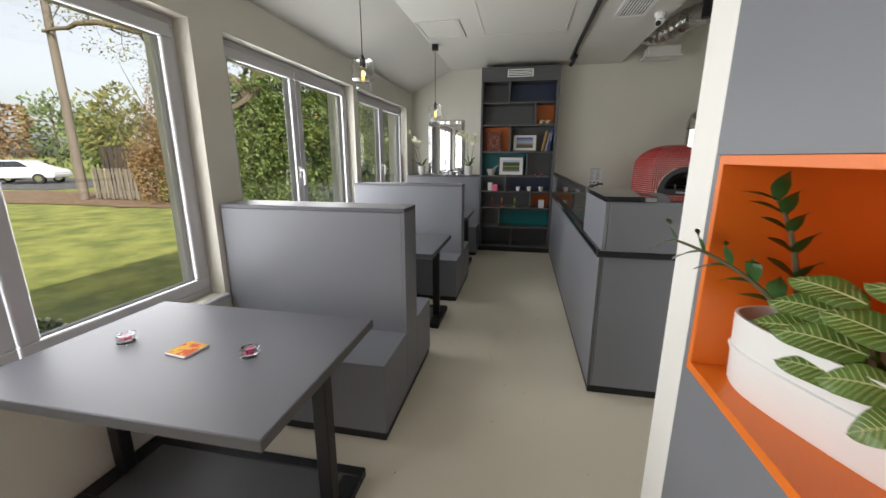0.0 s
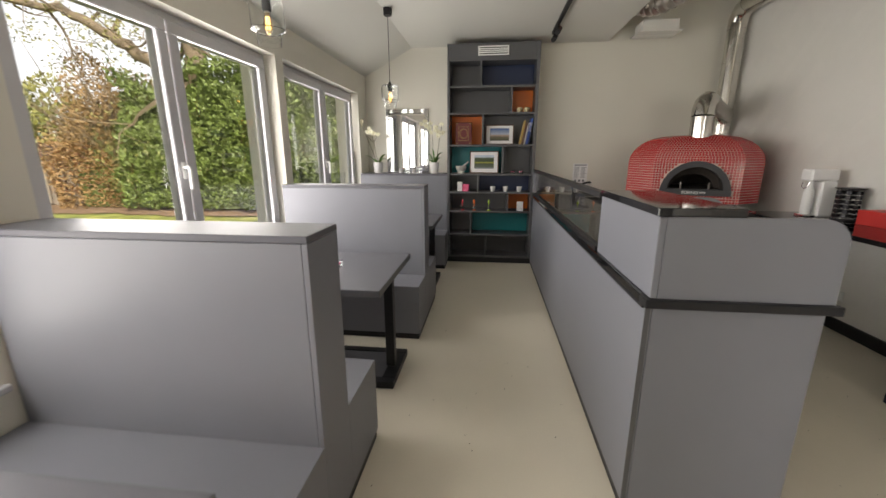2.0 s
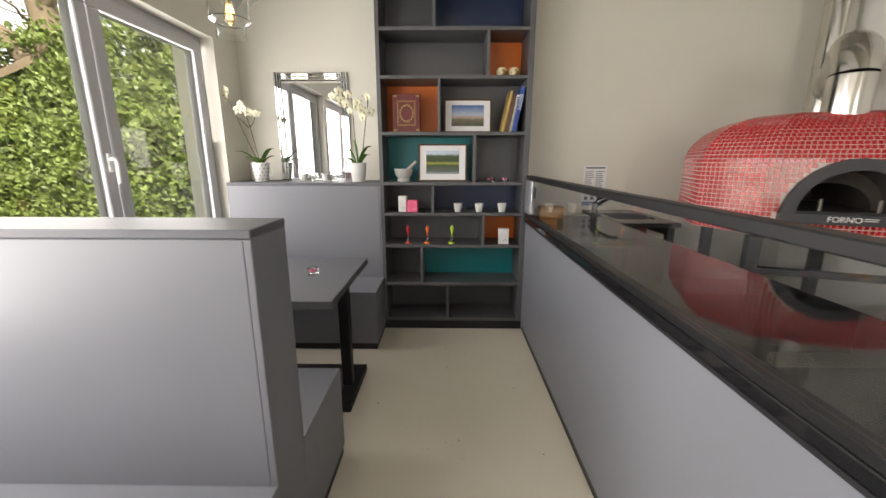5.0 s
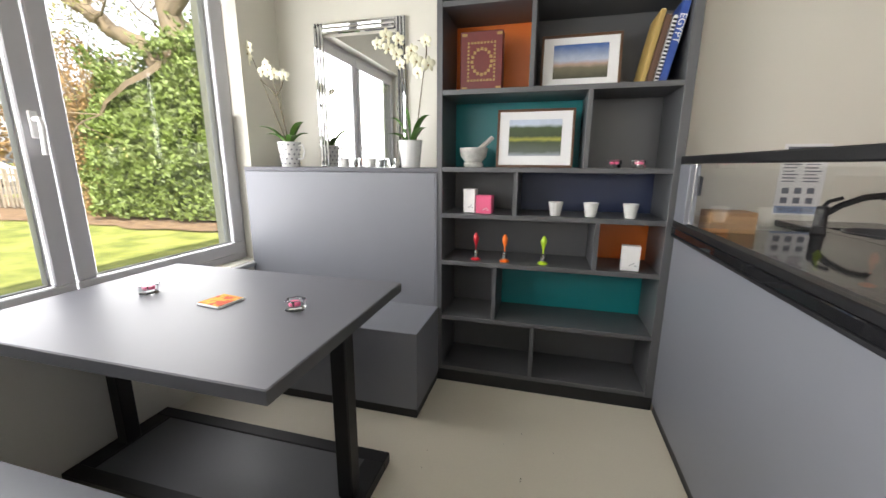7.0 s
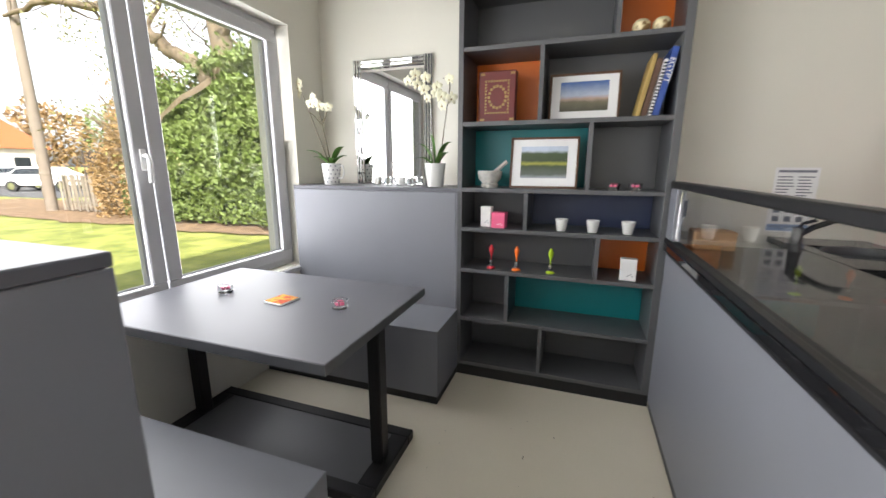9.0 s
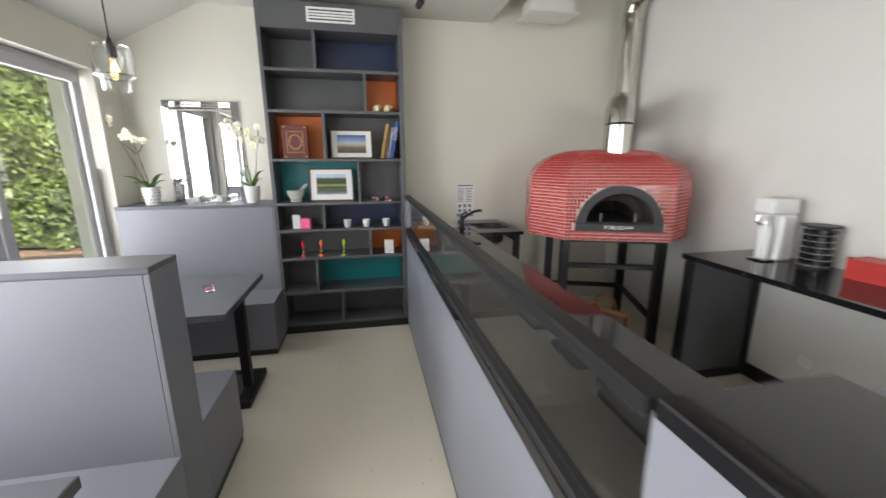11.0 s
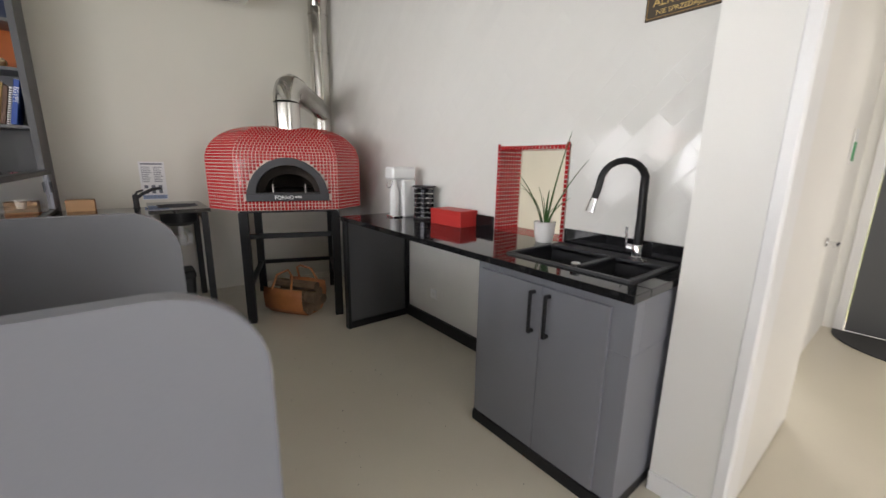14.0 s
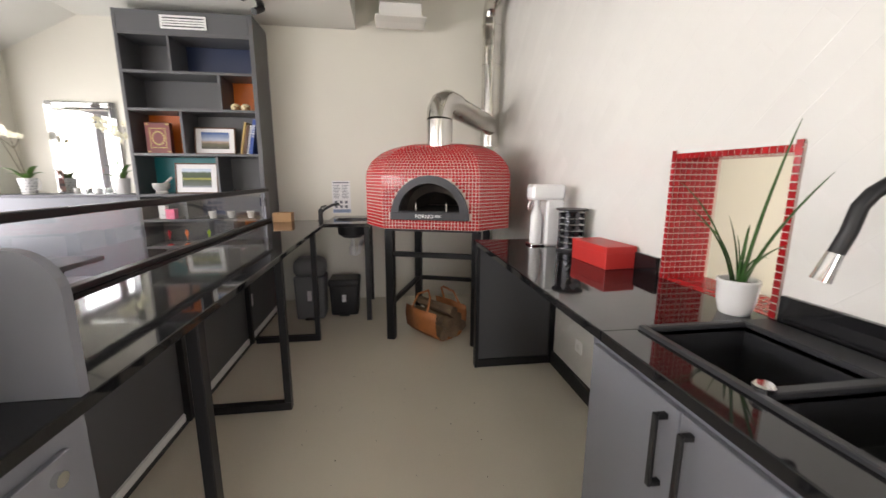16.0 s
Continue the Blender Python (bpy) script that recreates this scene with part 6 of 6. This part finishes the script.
def tree(x, y, seed, label, leaves, leaf_mat, mains, spread=0.9):
    """A tapered trunk with crooked limbs, twigs and scattered small leaves."""
    rnd = random.Random(seed)
    t = thing("tree", (x, y, GZ), label, "tree")
    bm = bmesh.new()
    tips = []

    def limb(p, d, L, r, depth):
        pts = [p]
        q, dd = p.copy(), d.normalized()
        for i in range(6):
            dd = (dd + Vector((rnd.gauss(0, 0.22), rnd.gauss(0, 0.22), rnd.gauss(0.03, 0.16)))).normalized()
            q = q + dd * L / 6
            pts.append(q.copy())
        tube(bm, pts, lambda s: r * (1 - 0.62 * s), 8 if depth < 2 else 4)
        if depth >= 4:
            tips.extend(pts[2:])
            return
        for k in range(rnd.randint(3, 4)):
            i = rnd.randint(2, 6)
            side = Vector((rnd.gauss(0, 1), rnd.gauss(0, 1), rnd.gauss(0.15, 0.55))).normalized()
            limb(pts[i], dd * 0.5 + side * spread, L * rnd.uniform(0.55, 0.75), r * (1 - 0.62 * i / 6) * rnd.uniform(0.5, 0.72), depth + 1)

    for pts, r0, r1 in mains:
        pts = [Vector(p) for p in pts]
        fine = []
        for a, b in zip(pts, pts[1:]):
            for k in range(5):
                fine.append(a.lerp(b, k / 5) + Vector((rnd.gauss(0, 0.04), rnd.gauss(0, 0.04), rnd.gauss(0, 0.04))))
        fine.append(pts[-1])
        tube(bm, fine, lambda q: r0 + (r1 - r0) * q, 12)
        for i in range(8, len(fine), 2):
            f = i / (len(fine) - 1)
            side = Vector((rnd.gauss(-0.4, 0.8), rnd.gauss(-0.2, 0.7), rnd.gauss(0.35, 0.7))).normalized()
            limb(fine[i], side, rnd.uniform(1.6, 3.0), (r0 + (r1 - r0) * f) * rnd.uniform(0.28, 0.5), 2)
    part(t, "trunk", bm, OAKBARK, "", True)
    verts, faces = [], []
    for _ in range(leaves):
        p = rnd.choice(tips) + Vector((rnd.gauss(0, 0.16), rnd.gauss(0, 0.16), rnd.gauss(0, 0.16)))
        d = Vector((rnd.gauss(0, 1), rnd.gauss(0, 1), rnd.gauss(0, 1))).normalized()
        s = d.orthogonal().normalized()
        k = len(verts)
        verts += [p, p + d * 0.05 + s * 0.025, p + d * 0.1, p + d * 0.05 - s * 0.025]
        faces.append((k, k + 1, k + 2, k + 3))
    me = bpy.data.meshes.new("leaves")
    me.from_pydata([tuple(v) for v in verts], [], faces)
    me.materials.append(leaf_mat)
    ob = new("leaves", me)
    ob.parent = t
    tagged(ob, kind="stuff")
    return t


tree(-8.2, 12.2, 21, "large old oak with crooked bare limbs and young leaves", 4500, OAKLEAF, [
    ([(0, 0, 0), (0.05, -0.1, 2.5), (-0.1, -0.3, 4.4), (0.2, -0.3, 7.0), (0.6, -0.2, 9.5)], 0.36, 0.14),
    ([(-0.05, -0.25, 3.3), (-1.2, -0.4, 4.15), (-2.4, -0.4, 4.9), (-3.8, -0.4, 5.65), (-6.2, -0.4, 6.05), (-8.2, -0.4, 5.9)], 0.21, 0.05),
    ([(0.1, -0.3, 5.2), (-1.4, -0.9, 6.2), (-3.2, -1.5, 6.6)], 0.15, 0.05),
    ([(0.1, -0.3, 4.6), (1.6, -0.6, 6.0), (3.2, -0.8, 7.4)], 0.17, 0.05)], 1.0)
for k, (x, y, h, mat) in enumerate(((-30, 34, 7, BUSH), (-36, 30, 8, OAKLEAF), (-27, 38, 8, HEDGE), (-42, 33, 7, HEDGE), (-33, 40, 9, OAKLEAF), (-48, 28, 8, BUSH), (-52, 36, 9, HEDGE), (-22, 33, 7, OAKLEAF))):
    def far_place(rnd, x=x, y=y, h=h):
        while True:
            v = Vector((rnd.uniform(-1, 1), rnd.uniform(-1, 1), rnd.uniform(-1, 1)))
            if 0.3 < v.length < 1:
                break
        w = 1 + 0.45 * noise.noise(v * 2 + Vector((x, y, 0)))
        return Vector((x + v.x * h * 0.36 * w, y + v.y * h * 0.36 * w, h * 0.5 + v.z * h * 0.48 * w)), v
    f = foliage("far_tree", 1500, far_place, 0.5, mat, "distant roadside tree in spring leaf", "tree", None, None, 30 + k)
    bm = bmesh.new()
    tube(bm, [(x, y, 0), (x + 0.1, y, h * 0.4), (x, y, h * 0.8)], lambda t: 0.18 - 0.14 * t, 6)
    part(f, "trunk", bm, OAKBARK)

for k, (x, y) in enumerate(((-2.75, 1.75), (-2.75, 4.95))):
    def low_place(rnd, x=x, y=y):
        v = Vector((rnd.gauss(0, 1), rnd.gauss(0, 1), abs(rnd.gauss(0, 1)))).normalized()
        return Vector((x + v.x * 0.2, y + v.y * 0.24, 0.25 + v.z * 0.38)), v
    f = foliage("flowering_shrub", 900, low_place, 0.07, HEDGE, "low garden shrub with white flower heads under the window", "shrub", None, None, 50 + k)
    bm = bmesh.new()
    rnd = random.Random(70 + k)
    for _ in range(60):
        p, v = low_place(rnd)
        if v.z > 0.75:
            bmesh.ops.create_icosphere(bm, subdivisions=1, radius=0.016, matrix=Matrix.Translation(p + v * 0.03))
    part(f, "flowers", bm, PETAL, "white flower heads", kind="stuff")
    bm = bmesh.new()
    for q in range(8):
        a = q * 0.785
        tube(bm, [(x, y, 0), (x + 0.14 * math.cos(a), y + 0.14 * math.sin(a), 0.5)], 0.008, 5)
    part(f, "stems", bm, STEM)

pole = thing("utility_pole", (-16.4, 12.0, GZ), "weathered grey-brown utility pole beside the road", "pole")
bm = bmesh.new()
tube(bm, [(0, 0, 0), (0.06, 0, 5), (0.12, 0, 10)], lambda t: 0.16 - 0.05 * t, 10)
for z in range(1, 19):
    box(bm, -0.07 + z * 0.006, 0.07 + z * 0.006, -0.165 + z * 0.0045, -0.14 + z * 0.0035, z * 0.5 + 0.05, z * 0.5 + 0.3, 0.01)
part(pole, "shaft", bm, CONCRETE, "", True)


def fence(x0, x1, y, h, mat, label, step=0.13, gap=0.035):
    f = thing("fence", ((x0 + x1) / 2, y, GZ), label, "fence")
    c = (x0 + x1) / 2
    bm = bmesh.new()
    box(bm, -0.012, 0.012, -0.0, 0.02, 0, h, 0.004)
    me = mesh("picket", bm, mat)
    for v in me.vertices:
        v.co.x *= (step - gap) / 0.024
    n = int((x1 - x0) / step)
    for i in range(n):
        p = new("picket", me)
        p.parent = f
        p.location = (x0 - c + i * step, 0.02 * ((i * 7) % 3 - 1), 0.06 + 0.02 * ((i * 5) % 3))
        p.rotation_euler = (0, radians(((i * 11) % 5 - 2) * 0.8), 0)
    bm = bmesh.new()
    for z in (0.3, h - 0.15):
        box(bm, x0 - c, x1 - c, 0.05, 0.09, z, z + 0.08)
    for x in (x0 - c, 0, x1 - c):
        box(bm, x - 0.05, x + 0.05, 0.09, 0.18, 0, h + 0.05)
    part(f, "rail", bm, mat)


fence(-15.9, -12.9, 12.1, 1.15, FENCEWOOD, "weathered grey picket fence")
fence(-17.2, -13.6, 13.6, 2.0, material("dark_fence_wood", (0.06, 0.045, 0.035), 0.9, 0, 0.3, 6, 0.4, 60, each=0.15), "tall dark brown board fence", 0.16, 0.02)


def car(x, y, rz, paint, label):
    c = thing("parked_car", (x, y, GZ + 0.04), label, "car", "parked cars", rz=rz)
    bm = bmesh.new()
    prof = [(-2.1, 0.35), (-2.15, 0.7), (-1.9, 0.9), (-1.5, 0.95), (-1.0, 1.38), (0.5, 1.42), (1.15, 0.98), (1.95, 0.85), (2.15, 0.62), (2.1, 0.35)]
    A = [[bm.verts.new((px, py * (0.86 if pz > 1.1 else 1), pz)) for px, pz in prof] for py in (-0.86, 0.86)]
    bm.faces.new(A[0])
    bm.faces.new(A[1])
    for i in range(len(prof)):
        j = (i + 1) % len(prof)
        bm.faces.new((A[0][i], A[0][j], A[1][j], A[1][i]))
    bmesh.ops.bevel(bm, geom=list(bm.edges), offset=0.06, segments=2, affect="EDGES")
    part(c, "body", bm, paint, "", True)
    bm = bmesh.new()
    for s in (-1, 1):
        v = [bm.verts.new((px, s * py, pz)) for px, py, pz in ((-1.35, 0.845, 0.98), (-0.95, 0.79, 1.32), (0.42, 0.79, 1.35), (0.95, 0.845, 1.0))]
        bm.faces.new(v)
    part(c, "side_window", bm, DARKGLASS)
    for wx in (-1.3, 1.35):
        for s in (-0.84, 0.84):
            bm = bmesh.new()
            rod(bm, (wx, s - 0.1, 0.31), (wx, s + 0.1, 0.31), 0.31, seg=20)
            w = part(c, "wheel", bm, RUBBER, "", True)
            bm = bmesh.new()
            rod(bm, (wx, s - 0.104, 0.31), (wx, s + 0.104, 0.31), 0.19, seg=16)
            r = new("rim", mesh("rim", bm, STEEL))
            r.parent = w


car(-30.0, 18.6, 25, CARPAINT, "white estate car parked by the road")
car(-36.5, 20.5, 20, CARPAINT, "white car parked on the far side")
house = thing("house", (-47, 21.8, GZ), "pale house with an orange tiled roof across the road", "house")
boxpart(house, "wall", -4, 4, -3, 3, 0, 3.0, RENDER_WALL, 0.02)
bm = bmesh.new()
vv = [bm.verts.new(p) for p in ((-4.4, -3.5, 2.9), (4.4, -3.5, 2.9), (4.4, 3.5, 2.9), (-4.4, 3.5, 2.9), (-4.4, 0, 5.6), (4.4, 0, 5.6))]
for q in ((0, 1, 5, 4), (3, 2, 5, 4), (0, 3, 4), (1, 2, 5), (0, 1, 2, 3)):
    bm.faces.new([vv[i] for i in q])
part(house, "roof", bm, ROOFTILE)
for x in (-2.2, 1.6):
    boxpart(house, "window", 4.001, 4.03, x - 0.5, x + 0.5, 1.0, 2.2, DARKGLASS, 0.01)

# ---- mosaic ----
def tile_mesh(w, h, t=0.003):
    bm = bmesh.new()
    box(bm, -w / 2, w / 2, -t, 0, -h / 2, h / 2)
    for v in bm.verts:
        if v.co.y < -t / 2:
            v.co.x *= 0.93
            v.co.z *= 0.93
    return mesh("tile", bm, TILE)


P = 0.0265
verts, faces = [], []


def add_tile(c, u, v, n, w, h):
    """A slightly domed tile at c with edges along u and v, facing n."""
    k = len(verts)
    for lift, sc in ((-0.0005, 1.0), (0.0028, 0.9)):
        for a, b in ((-1, -1), (1, -1), (1, 1), (-1, 1)):
            verts.append(c + u * (a * w / 2 * sc) + v * (b * h / 2 * sc) + n * lift)
    faces.append((k + 4, k + 5, k + 6, k + 7))
    for i in range(4):
        faces.append((k + i, k + (i + 1) % 4, k + 4 + (i + 1) % 4, k + 4 + i))


front_tiles = 0
TM = tile_mesh(P * 0.84, P * 0.84)
for k in range(8):
    # rows up the facet, columns along it
    prev = None
    rows = []
    n1 = int((OZ1 - OZ0) / P)
    rows += [i / n1 for i in range(n1 + 1)]
    n2 = 19
    rows += [1 + i / n2 for i in range(1, n2 + 1)]
    for s0, s1 in zip(rows, rows[1:]):
        a0, b0 = ring_at(s0)[k], ring_at(s0)[(k + 1) % 8]
        a1, b1 = ring_at(s1)[k], ring_at(s1)[(k + 1) % 8]
        am, bmid = (a0 + a1) / 2, (b0 + b1) / 2
        u = (bmid - am)
        L = u.length
        u.normalize()
        v = ((a1 + b1) - (a0 + b0)) / 2
        v = v - u * v.dot(u)
        h = v.length
        v.normalize()
        nn = u.cross(v).normalized()
        cols = max(1, int(L / P))
        for c in range(cols):
            p = am + u * ((c + 0.5) * L / cols)
            if k == 0 and s1 <= 1.0001:
                dx, dz = p.x / (AW + 0.012), (p.z - AZ) / 0.347
                if (p.z > AZ - 0.02 and dx * dx + dz * dz < 1) or (AZ - 0.022 < p.z < AZ and abs(p.x) < AW + 0.012):
                    continue
                if front_tiles < 300:
                    front_tiles += 1
                    t = new("tile", TM)
                    t.parent = oven
                    t.location = p
                    continue
            add_tile(p, u, v, nn, L / cols * 0.84, h * 0.84)
me = bpy.data.meshes.new("mosaic")
me.from_pydata([tuple(v) for v in verts], [], faces)
me.materials.append(TILE)
mos = new("mosaic", me)
mos.parent = oven
tagged(mos, "small glossy red mosaic tiles", kind="stuff")

HP = 0.0255
TH = tile_mesh(HP * 0.86, HP * 0.86)
hm = []
ny, nz, nx = int(hh / HP), int(2 * hw / HP), 8
for i in range(nx):
    for j in range(ny):
        for s in (-1, 1):
            m = Matrix.Translation((0.005 + i * HP, s * (hw - 0.02), 0.012 + j * HP)) @ pose(0, 0, 0, 0, 0, 0 if s > 0 else 180)
            hm.append(m)
    for j in range(nz - 1):
        hm.append(Matrix.Translation((0.005 + i * HP, -hw + 0.033 + j * HP, hh - 0.02)) @ pose(0, 0, 0, 90, 0, 0))
        hm.append(Matrix.Translation((0.005 + i * HP, -hw + 0.033 + j * HP, -0.001)) @ pose(0, 0, 0, -90, 0, 0))
edge = []
for j in range(ny + 1):
    for s in (-1, 1):
        edge.append(Matrix.Translation((-0.010, s * (hw - 0.011), 0.012 + j * HP)) @ pose(0, 0, 0, 0, 0, -90))
for j in range(nz):
    edge.append(Matrix.Translation((-0.010, -hw + 0.015 + j * HP, hh - 0.011)) @ pose(0, 0, 0, 0, 0, -90))
for m in edge + hm[:230]:
    t = new("tile", TH)
    t.parent = ht
    t.matrix_basis = m
vv, ff = [], []
for m in hm[230:]:
    k = len(vv)
    vv += [tuple(m @ v.co) for v in TH.vertices]
    ff += [tuple(i + k for i in p.vertices) for p in TH.polygons]
me = bpy.data.meshes.new("mosaic")
me.from_pydata(vv, [], ff)
me.materials.append(TILE)
mos = new("mosaic", me)
mos.parent = ht
tagged(mos, "small glossy red mosaic tiles", kind="stuff")
